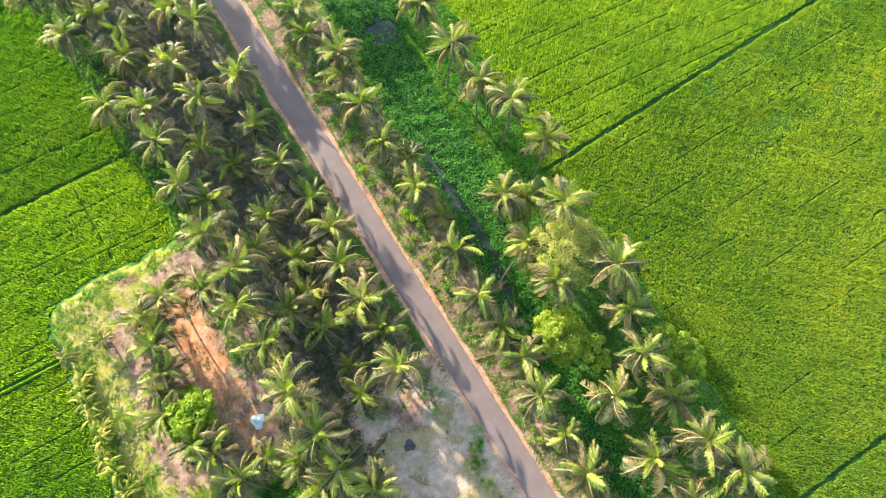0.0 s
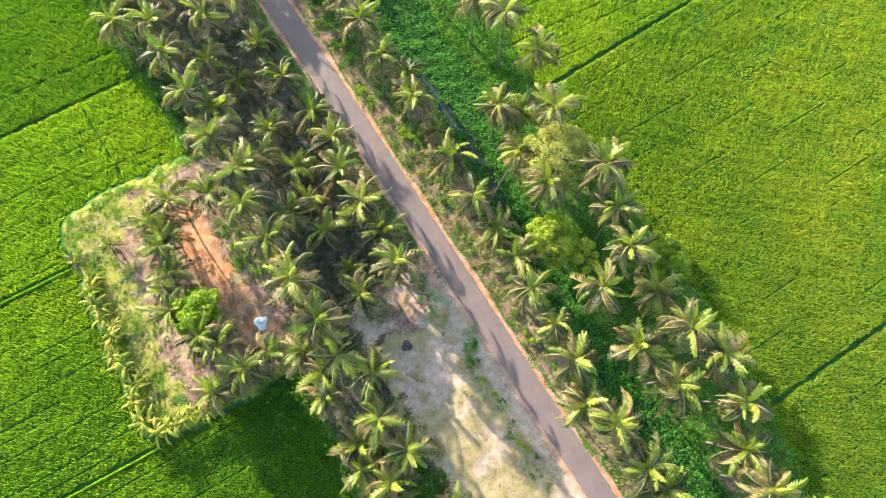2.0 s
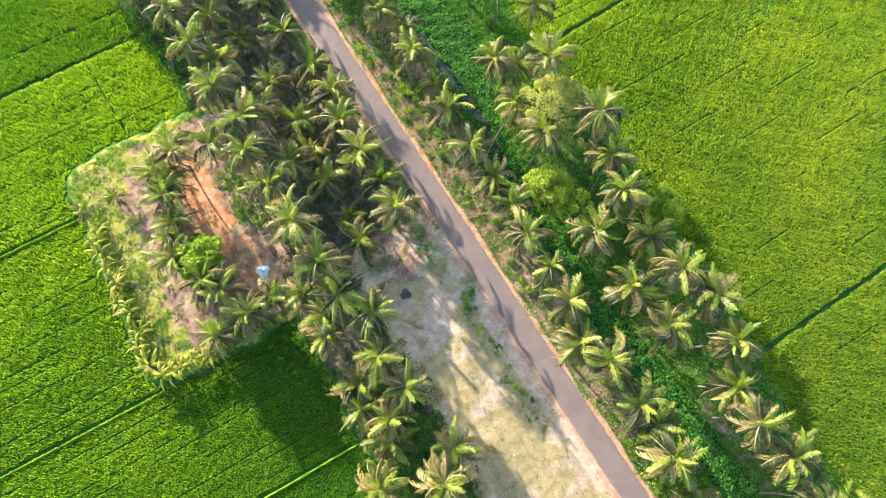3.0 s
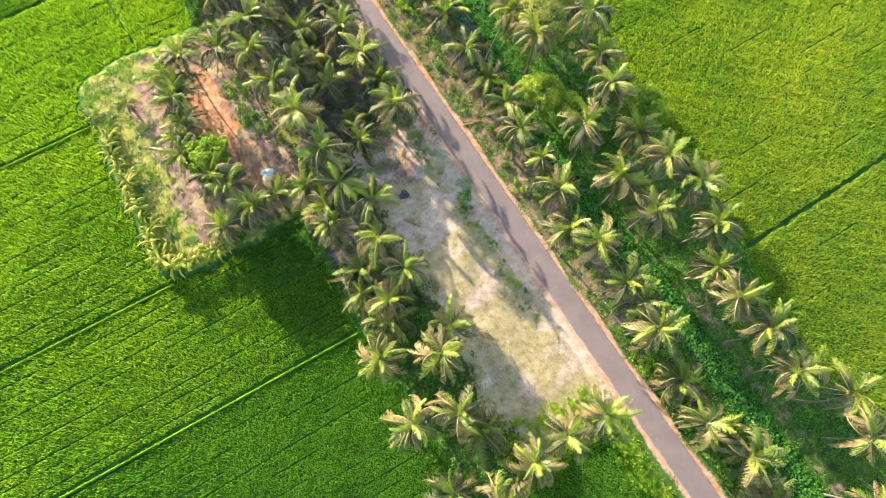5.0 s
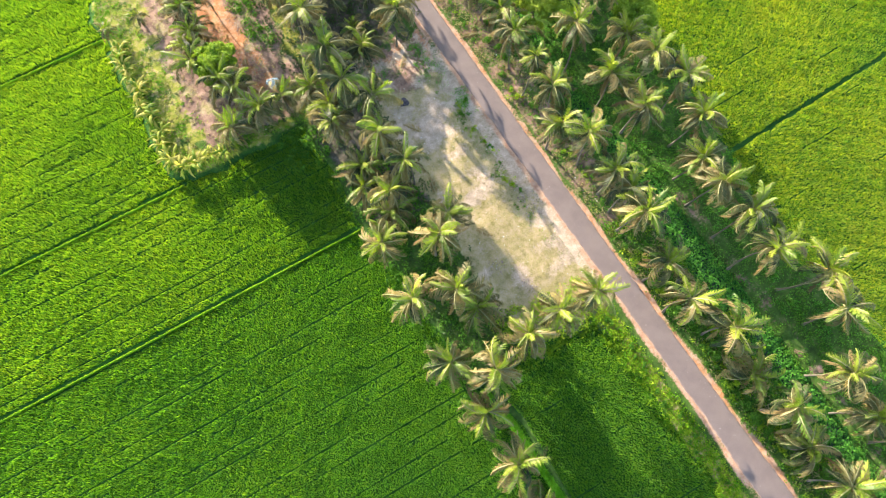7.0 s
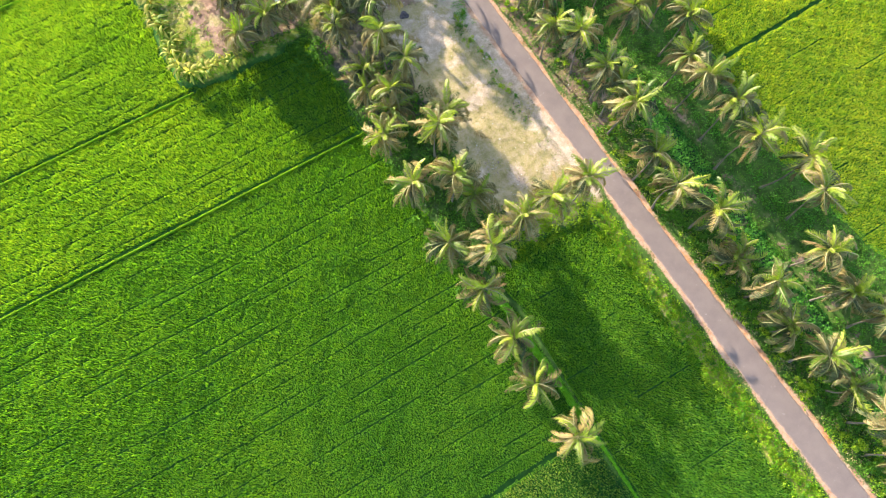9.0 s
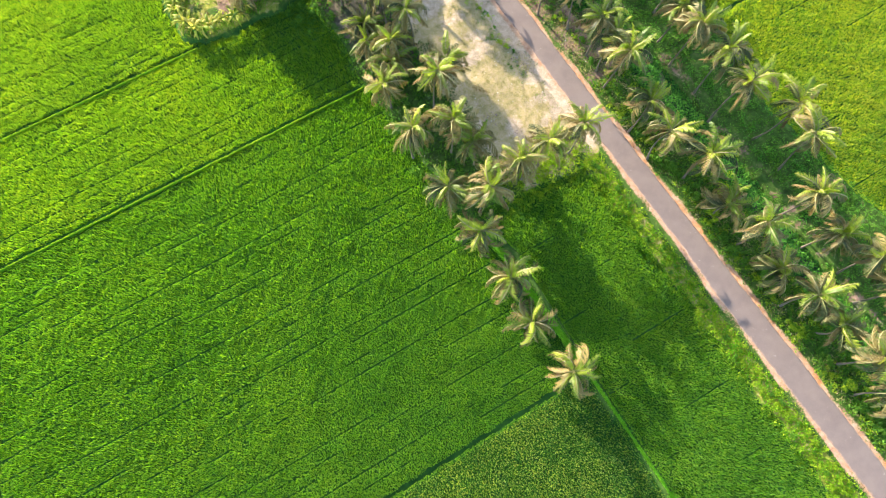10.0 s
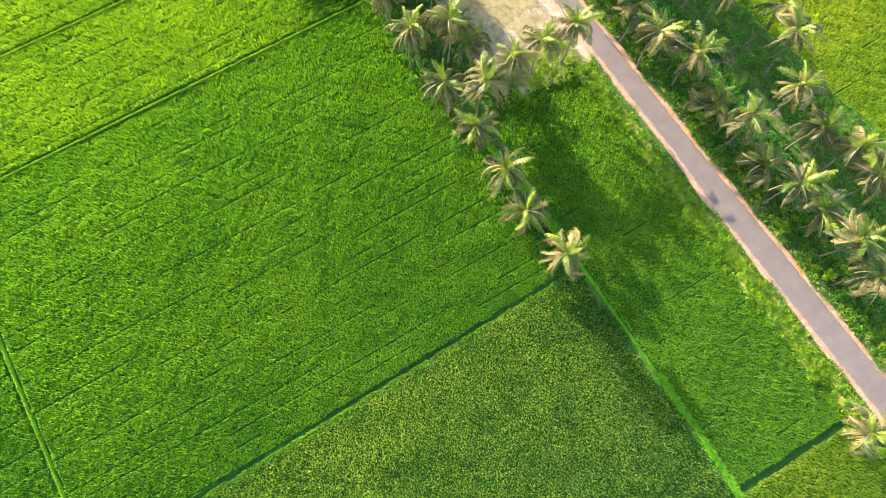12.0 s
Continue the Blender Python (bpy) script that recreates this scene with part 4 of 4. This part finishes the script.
def banana_plant(x, y, size):
    plant = new("banana_plant")
    plant.matrix_basis = pose(x, y, float(ground_z(np.array(x), np.array(y))), 0, 0, rng.uniform(0, 360)) @ Matrix.Scale(size, 4)
    tagged(plant, "young banana plant with broad sunlit yellow-green leaves", "plant", "banana plants along the plot's edge")
    part_of("stem", BANANA_STEM, plant)
    for i in range(11):
        g = rng.uniform(0.6, 1.15)
        part_of("leaf", BANANA_LEAVES[i % 3], plant, pose(0, 0, 1.2, rng.normal(0, 16), rng.normal(-8, 18), i * 137.5 + rng.normal(0, 15)) @ Matrix.Scale(g, 4))


for y in np.arange(10.0, 33.0, 0.95):
    banana_plant(-40.7 + 0.5 * math.sin(y * 0.8) + rng.normal(0, 0.3), y + rng.normal(0, 0.25), rng.uniform(0.75, 1.3))
for x in np.arange(-39.8, -30.5, 1.1):
    banana_plant(x, 9.2 + 0.35 * math.sin(x) + rng.normal(0, 0.25), rng.uniform(0.75, 1.3))


# ---- shrubs and undergrowth ----
def shrub_mesh(seed, material):
    r = np.random.default_rng(seed)
    cs = [(r.normal(0, 0.5), r.normal(0, 0.5), r.uniform(0.3, 0.85)) for _ in range(7)]
    return mesh_of("foliage", *leaf_cloud(cs, [r.uniform(0.3, 0.5) for _ in cs], 420, 0.11, 0.5), material)


SHRUBS = [shrub_mesh(1, SHRUB), shrub_mesh(2, SHRUB), shrub_mesh(3, WEED)]
v, f = tube([(0, 0, -0.3), (0.05, 0.02, 0.2), (0, 0.05, 0.6)], [0.05, 0.04, 0.02], 5)
SHRUB_STEM = mesh_of("stem", v, f, TREE_BARK)


def shrub(x, y, size, label, group):
    ob = new("shrub")
    ob.matrix_basis = pose(x, y, float(ground_z(np.array(x), np.array(y))), 0, 0, rng.uniform(0, 360)) @ Matrix.Diagonal((size, size * rng.uniform(0.8, 1.2), size * rng.uniform(0.7, 1.1), 1))
    tagged(ob, label, "shrub", group)
    part_of("stem", SHRUB_STEM, ob)
    part_of("foliage", SHRUBS[rng.integers(0, 3)], ob)


for y in np.arange(-108, -40, 1.15):
    shrub(float(road_x(y)) - HALF - 1.5 - abs(rng.normal(0, 1.0)), y + rng.normal(0, 0.4), rng.uniform(0.35, 0.75), "bright green roadside shrub at the rice's edge", "shrubs between road and rice")
for y in np.arange(-108, 70, 2.2):
    shrub(float(road_x(y)) + HALF + 1.2 + abs(rng.normal(0, 1.6)), y + rng.normal(0, 0.5), rng.uniform(0.45, 1.0), "scrubby green shrub on the road verge", "shrubs on the road verge")
for y in np.arange(-108, -40, 1.2):
    shrub(float(road_x(y)) + HALF + 1.4 + abs(rng.normal(0, 2.2)), y + rng.normal(0, 0.5), rng.uniform(0.7, 1.35), "bushy yellow-green shrub on the road verge", "shrubs on the road verge")
for x, y in [(1.4, -16.5), (0.8, -15.2), (2.1, -18.0), (2.3, -1.2), (1.2, -1.6), (0.7, -3.0), (1.4, -8.5), (2.0, -10.5), (0.9, -6.2), (1.8, -12.6)]:
    shrub(x, y, rng.uniform(0.4, 0.7), "small green shrub in the rubble beside the road", "shrubs beside the clearing")


def cover(inside, x0, x1, y0, y1, clumps, leaves, spread, height, leaf, material, label, up=0.6):
    """Undergrowth: loose low mounds of leaves over a region."""
    x, y = rng.uniform(x0, x1, clumps * 8), rng.uniform(y0, y1, clumps * 8)
    keep = inside(x, y) > 0
    x, y = x[keep][:clumps], y[keep][:clumps]
    n = len(x)
    z = ground_z(x, y)
    r = spread * rng.uniform(0.5, 1.4, n)
    h = height * rng.uniform(0.3, 1.5, n)
    i = np.repeat(np.arange(n), leaves)
    a, t = rng.uniform(0, 6.283, len(i)), np.sqrt(rng.uniform(0, 1, len(i)))
    p = np.stack([x[i] + r[i] * t * np.cos(a), y[i] + r[i] * t * np.sin(a), z[i] + h[i] * (1 - 0.8 * t * t) * rng.uniform(0.5, 1.05, len(i))], -1)
    nrm = rng.normal(0, 0.55, (len(i), 3)) + np.array([0, 0, up]) + 0.4 * np.stack([t * np.cos(a), t * np.sin(a), 0 * t], -1)
    nrm /= np.linalg.norm(nrm, axis=1)[:, None]
    b = np.cross(nrm, rng.normal(0, 1, (len(i), 3)))
    b /= np.linalg.norm(b, axis=1)[:, None]
    e = np.cross(nrm, b)
    s = leaf * rng.uniform(0.6, 1.4, len(i))[:, None]
    v = np.stack([p - b * s, p + e * s * 0.6, p + b * s - nrm * s * 0.2, p - e * s * 0.6], 1).reshape(-1, 3)
    q = np.arange(len(i))[:, None] * 4
    f = np.concatenate([q + np.array([[0, 1, 2]]), q + np.array([[0, 2, 3]])], 0)
    tagged(new("undergrowth", mesh_of("undergrowth", v, f, material)), label, "undergrowth", kind="stuff")


def grove_floor(x, y):
    open_dirt = np.minimum(np.minimum(road_x(y) - HALF - x, x - np.interp(y, [-38, -30, -15, 3, 10, 14], [-7.5, -10, -9.3, -10, -12, -11]) + 1.2 * patchy(x, y, 3, 83)), np.minimum(y + 38.5, 13.2 - y))
    inside = np.minimum(np.minimum(x - west_edge(y) + 0.4, road_x(y) - HALF - 1.4 - x), -field(x, y))
    return np.minimum(np.minimum(inside, -open_dirt), np.minimum(y + 42, -island(x, y) + 7.5 * (x > -20)))


def bank(x, y):
    path = np.abs(x - np.interp(y, CANAL_Y, CANAL_R) - 1.9) - 0.6 + 1.1 * patchy(x, y, 4, 85) + 9 * (y > -28)
    return np.minimum(np.minimum(x - np.interp(y, CANAL_Y, CANAL_R) + 0.6, east_edge(y) + 0.6 - x), path)


def verge_strip(x, y):
    return np.minimum(x - road_x(y) - HALF - 0.45, np.interp(y, CANAL_Y, CANAL_L) + 0.4 - x)


def open_water(x, y):
    lane = 0.75 - np.abs(x - np.interp(y, [8, 14, 20, 28, 37, 41], [15.6, 16.1, 17.7, 17.6, 16.9, 16.3])) + 0.4 * patchy(x, y, 6, 62) - 4 * ((y < 11) | (y > 41))
    pool = 2.4 - np.hypot(x - 21.8, 0.9 * (y - 63.2)) + 0.5 * patchy(x, y, 4, 65)
    return np.maximum(lane, pool)


def rim_strip(x, y):
    return np.minimum(road_x(y) - HALF - 0.5 - x, x - road_x(y) + HALF + 4.0) * (y < -39)


cover(grove_floor, -27, 3, -42, 98, 1800, 18, 0.8, 0.6, 0.15, SHRUB_SHADED, "green undergrowth below the palms, coloured dark for their shade")
cover(bank, 14, 40, -110, 66, 2600, 24, 0.9, 0.8, 0.12, SHRUB, "dense green scrub on the canal bank")
cover(lambda x, y: np.minimum(bank(x, y), patchy(x, y, 7, 54) + 0.6 * (y > 20)), 14, 40, -110, 66, 1700, 18, 0.7, 0.4, 0.11, BANK_GREEN, "bright grass and weeds on the canal bank")
cover(verge_strip, 1, 20, -110, 68, 650, 18, 0.6, 0.45, 0.12, SHRUB, "patchy weeds on the road verge")
cover(lambda x, y: np.minimum(verge_strip(x, y), patchy(x, y, 6, 51) + 0.3), 1, 20, -110, 68, 1500, 18, 0.6, 0.3, 0.10, STRAW, "dry brown weeds on the road verge")
cover(lambda x, y: np.minimum(island(x, y) - 0.35, 2.2 - island(x, y) + 3 * (patchy(x, y, 7, 52) > 0.7)), -43, -20, 7, 46, 700, 16, 0.5, 0.22, 0.08, GRASS, "bright green weeds on the dry plot's rim")
cover(lambda x, y: np.minimum(island(x, y) - 1.0, patchy(x, y, 5, 53) + 0.2), -43, -20, 7, 46, 600, 12, 0.5, 0.15, 0.10, STRAW, "dry straw-coloured grass on the plot")
cover(lambda x, y: np.minimum(np.minimum(x + 12, road_x(y) - HALF - 1.2 - x), np.minimum(-33.5 - 0.1 * x + 0.8 * patchy(x, y, 5, 57) - y, y + 41)), -13, 6, -42, -30, 330, 22, 0.7, 0.5, 0.13, WEED, "yellow-green scrub at the foot of the palms")
cover(lambda x, y: np.minimum(np.minimum(island(x, y) - 0.8, -34.5 - x), patchy(x, y, 5, 58) + 0.35), -42, -33, 7, 46, 170, 16, 0.55, 0.22, 0.1, GRASS, "patchy green weeds on the dry plot")
cover(lambda x, y: np.minimum(canal(x, y) + 1.2, patchy(x, y, 6, 59) - 0.2) - 9 * (open_water(x, y) > -0.2), 13, 28, 18, 70, 420, 18, 0.7, 0.35, 0.12, WEED, "bright grass growing through the canal's plants")
cover(lambda x, y: np.minimum(1.6 - np.abs(x + 20.6 + 0.6 * np.sin(y)), 5.5 - np.abs(y - 28)), -24, -17, 20, 36, 60, 26, 0.8, 0.7, 0.14, SHRUB, "green scrub between the dry plot and the grove")
cover(lambda x, y: np.minimum(verge_strip(x, y), patchy(x, y, 6, 81) + 0.55) - 9 * (y > -28), 8, 20, -110, -28, 900, 20, 0.75, 0.7, 0.13, SHRUB, "dense green bushes on the lane's verge")
cover(lambda x, y: np.minimum(np.minimum(verge_strip(x, y), 2.8 - verge_strip(x, y)), patchy(x, y, 5, 82) + 0.4) - 9 * (y > -28), 8, 20, -110, -28, 420, 20, 0.6, 0.4, 0.12, WEED, "yellow-green weeds on the lane's verge")
cover(lambda x, y: np.minimum(1.1 - np.abs(x - road_x(y) + HALF + 2.6 + 0.7 * np.sin(y / 4.0)), np.minimum(patchy(x, y, 5, 86) + 0.15, np.minimum(y + 24, 12 - y))), -4, 6, -24, 12, 45, 18, 0.4, 0.18, 0.10, SHRUB, "low green plants along the clearing's edge")
cover(lambda x, y: np.minimum(np.minimum(x - west_edge(y) + 0.5, west_edge(y) + 4.2 - x), np.minimum(y - 46.5, 99 - y)), -28, -14, 46, 99, 420, 22, 0.9, 0.9, 0.16, SHRUB, "green undergrowth along the grove's edge")
cover(rim_strip, -2, 14, -112, -39, 800, 16, 0.6, 0.4, 0.12, WEED, "bright yellow-green weeds along the road's edge")
cover(rim_strip, -2, 14, -112, -39, 800, 16, 0.6, 0.4, 0.11, GRASS, "green weeds along the road's edge")
cover(lambda x, y: np.minimum(np.minimum(x + 26, -19.5 - x), np.minimum(7.5 - y, y - 1)) , -27, -17, 0, 8, 70, 30, 0.8, 0.9, 0.16, SHRUB, "green scrub at the field's corner")
cover(lambda x, y: np.minimum(np.minimum(x + 21.5, -11 - x), np.minimum(-1 - y, y + 42)), -22, -9, -42, 0, 420, 24, 0.8, 0.6, 0.16, SHRUB, "green undergrowth below the palm row")


cover(lambda x, y: 2.0 - np.hypot(x - 21.2, y - 35.5), 19, 23.5, 33, 38, 60, 34, 0.7, 0.75, 0.09, BANK_GREEN, "rounded mound of creeper on the canal bank")
cover(lambda x, y: np.minimum(bank(x, y), y - 22), 14, 40, 22, 66, 700, 22, 0.7, 0.55, 0.1, BANK_GREEN, "lush green creepers on the canal bank")


def creeper_patches(x, y):
    spots = [(0.4, 7.2, 1.5, 2.4), (-8.0, 9.2, 1.7, 1.6), (2.3, -0.8, 1.1, 1.9), (-0.2, 10.6, 1.0, 1.4)]
    return np.max([1 - np.hypot((x - a) / r, (y - b) / q) for a, b, r, q in spots], 0) + 0.5 * patchy(x, y, 2, 88)


cover(creeper_patches, -11, 4.2, -4, 13.5, 150, 16, 0.6, 0.14, 0.085, BANK_GREEN, "low green creeper spreading on bare ground")


# ---- water hyacinth ----
def hyacinth(inside, x0, x1, y0, y1, n, label):
    x, y = rng.uniform(x0, x1, n * 5), rng.uniform(y0, y1, n * 5)
    keep = inside(x, y) > 0
    x, y = x[keep][:n], y[keep][:n]
    k = len(x)
    c = np.stack([x, y, -0.5 + 0.28 * rng.uniform(0, 1, k) + 0.12 * patchy(x, y, 3, 61)], -1)
    nrm = rng.normal(0, 0.35, (k, 3)) + np.array([0, 0, 1.0])
    nrm /= np.linalg.norm(nrm, axis=1)[:, None]
    b = np.cross(nrm, rng.normal(0, 1, (k, 3)))
    b /= np.linalg.norm(b, axis=1)[:, None]
    e = np.cross(nrm, b)
    s = rng.uniform(0.08, 0.17, k)[:, None]
    ring = [c + s * (math.cos(w) * b + math.sin(w) * e) for w in np.arange(5) * math.pi / 2.5]
    v = np.stack(ring, 1).reshape(-1, 3)
    q = np.arange(k)[:, None] * 5
    f = np.concatenate([q + np.array([[0, i, i + 1]]) for i in (1, 2, 3)], 0)
    tagged(new("water_hyacinth", mesh_of("water_hyacinth", v, f, HYACINTH)), label, "water plant", kind="stuff")


hyacinth(lambda x, y: np.minimum(canal(x, y) + 0.7, -open_water(x, y) + 1.6 * (patchy(x, y, 1.6, 63) + 0.7 * patchy(x, y, 0.7, 64) > 0.75)), 13, 28, -110, 80, 64000, "dense mat of round green water hyacinth leaves")


# ---- things in the clearing and on the verges ----
def heap(name, x, y, radius, height, material, label, category, seed):
    r = np.random.default_rng(seed)
    n, m = 14, 6
    verts = [(0, 0, height)]
    for i in range(1, m + 1):
        t = i / m
        for j in range(n):
            w = 2 * math.pi * j / n
            g = radius * t * (1 + 0.22 * math.sin(3 * w + seed) + r.normal(0, 0.06))
            verts.append((g * math.cos(w), g * math.sin(w), height * (1 - t * t) * (1 + r.normal(0, 0.15)) - 0.05 * (i == m)))
    faces = [(0, 1 + j, 1 + (j + 1) % n) for j in range(n)]
    for i in range(m - 1):
        for j in range(n):
            a, b = 1 + i * n + j, 1 + i * n + (j + 1) % n
            faces += [(a, a + n, b + n), (a, b + n, b)]
    ob = new(name, mesh_of(name, verts, faces, material))
    ob.location = (x, y, float(ground_z(np.array(x), np.array(y))))
    return tagged(ob, label, category)


heap("ash_mound", -5.9, 3.3, 0.85, 0.2, ASH, "dark burnt ash heap on the bare ground", "heap", 4)
heap("covered_mound", -22.2, 16.2, 1.05, 0.7, SHEET, "pile under white and pale blue plastic sheet", "pile", 7)
heap("earth_mound", 23.3, -54.2, 1.2, 0.4, SOIL, "low reddish earth heap on the bank", "heap", 12)


def scatter_bits(name, inside, x0, x1, y0, y1, n, size, material, label, category):
    x, y = rng.uniform(x0, x1, n * 6), rng.uniform(y0, y1, n * 6)
    keep = inside(x, y) > 0
    x, y = x[keep][:n], y[keep][:n]
    k = len(x)
    z = ground_z(x, y)
    s = size * rng.uniform(0.4, 1.4, k)
    dirs = np.array([(1, 0, -0.2), (0, 1, -0.2), (-1, 0, -0.2), (0, -1, -0.2), (0.2, 0.1, 0.6)])
    w = rng.uniform(0, 6.283, k)
    v = np.einsum("k,ij->kij", s, dirs) * (1 + rng.normal(0, 0.2, (k, 5, 1)))
    c, d = np.cos(w)[:, None], np.sin(w)[:, None]
    v = np.stack([c * v[..., 0] - d * v[..., 1], d * v[..., 0] + c * v[..., 1], v[..., 2]], -1) + np.stack([x, y, z], -1)[:, None]
    q = np.arange(k)[:, None] * 5
    f = np.concatenate([q + np.array([[i, (i + 1) % 4, 4]]) for i in range(4)], 0)
    tagged(new(name, mesh_of(name, v.reshape(-1, 3), f, material)), label, category, kind="stuff")


def clearing_area(x, y):
    return np.minimum(np.minimum(road_x(y) - HALF - 0.8 - x, x - np.interp(y, [-38, -30, -15, 3, 10, 14], [-6, -8.5, -7.5, -8.5, -10.5, -10])), np.minimum(y + 37.5, 13 - y))


scatter_bits("stones", clearing_area, -11, 6, -38, 13, 1100, 0.07, STONE, "loose pale stones on bare ground", "stones")
scatter_bits("litter", clearing_area, -11, 6, -38, 13, 240, 0.075, SCRAP, "scattered white and grey litter", "litter")
scatter_bits("rubble", lambda x, y: np.maximum(1.8 - np.hypot(x - 2.3, (y + 20.5) * 0.8), np.maximum(1.3 - np.hypot(x + 7.1, y + 26.3), 1.3 - np.hypot(x + 4.2, y + 30.8))), -9, 5, -33, -17, 700, 0.09, RUBBLE, "pink and grey rubble strewn on dry ground", "rubble")
scatter_bits("rubble", lambda x, y: 1.0 - seg_distance(x, y, -22.4, 31.0, -22.0, 19.0) + 0.4 * patchy(x, y, 3, 87), -25, -20, 17, 33, 420, 0.085, STONE, "pale rubble along the edge of a dirt track", "rubble")
scatter_bits("litter", verge_strip, 2, 18, -105, 62, 70, 0.12, SCRAP, "scattered pale litter on the verge", "litter")
scatter_bits("stones", lambda x, y: island(x, y) - 1.5, -42, -20, 8, 45, 260, 0.12, STONE, "loose stones on the dry plot", "stones")


FALLEN = frond_mesh("fallen_frond", 3.2, 6, 14, 10, FROND_OLD, 901, 0.2)
for x, y, turn in [(-3.8, 8.6, 40), (-5.9, -2.6, 120), (-7.4, 6.4, 200), (-9.2, -12.5, 75), (-6.8, -19.5, 300), (9.8, 26.0, 20), (10.6, 8.0, 160), (-24.0, 22.5, 250), (-30.5, 33.0, 95), (23.0, -34.0, 60)]:
    ob = new("fallen_frond", FALLEN)
    ob.matrix_basis = pose(x, y, float(ground_z(np.array(x), np.array(y))) + 0.02, rng.normal(0, 6), 0, turn)
    tagged(ob, "dry brown palm frond lying on the ground", "palm frond", "fallen palm fronds")


def tufts_of(inside, x0, x1, y0, y1, n, height, material, label):
    x, y = rng.uniform(x0, x1, n * 4), rng.uniform(y0, y1, n * 4)
    keep = inside(x, y) > 0
    x, y = x[keep][:n], y[keep][:n]
    v, f = blades(x, y, ground_z(x, y) - 0.02, height, 0.035, 1.2)
    tagged(new("grass", mesh_of("grass", v, f, material)), label, "grass", kind="stuff")


tufts_of(lambda x, y: np.minimum(clearing_area(x, y), patchy(x, y, 8, 71) * 0.8 + smooth01(-y, -5, 25) - 0.45), -11, 6, -38, 13, 9000, 0.2, STRAW, "short straw-coloured dry grass")
tufts_of(lambda x, y: np.minimum(island(x, y) + 0.3, 2.6 - island(x, y) + 2.5 * (patchy(x, y, 6, 73) > 0.55) + (2.0 * patchy(x, y, 4, 74) + 2.5) * (y - 0.6 * x > 62)), -43, -20, 7, 46, 2600, 0.18, GRASS, "short green grass on the dry plot")
tufts_of(lambda x, y: np.minimum(clearing_area(x, y), 2.2 - np.abs(x - road_x(y) + HALF + 2.2) + patchy(x, y, 5, 72) - 1.2), -4, 6, -30, 13, 900, 0.2, GRASS, "green grass patches beside the road")
tufts_of(lambda x, y: np.maximum(verge_strip(x, y), rim_strip(x, y)), -3, 20, -110, 68, 9000, 0.3, WEED, "green grass on the road verge")
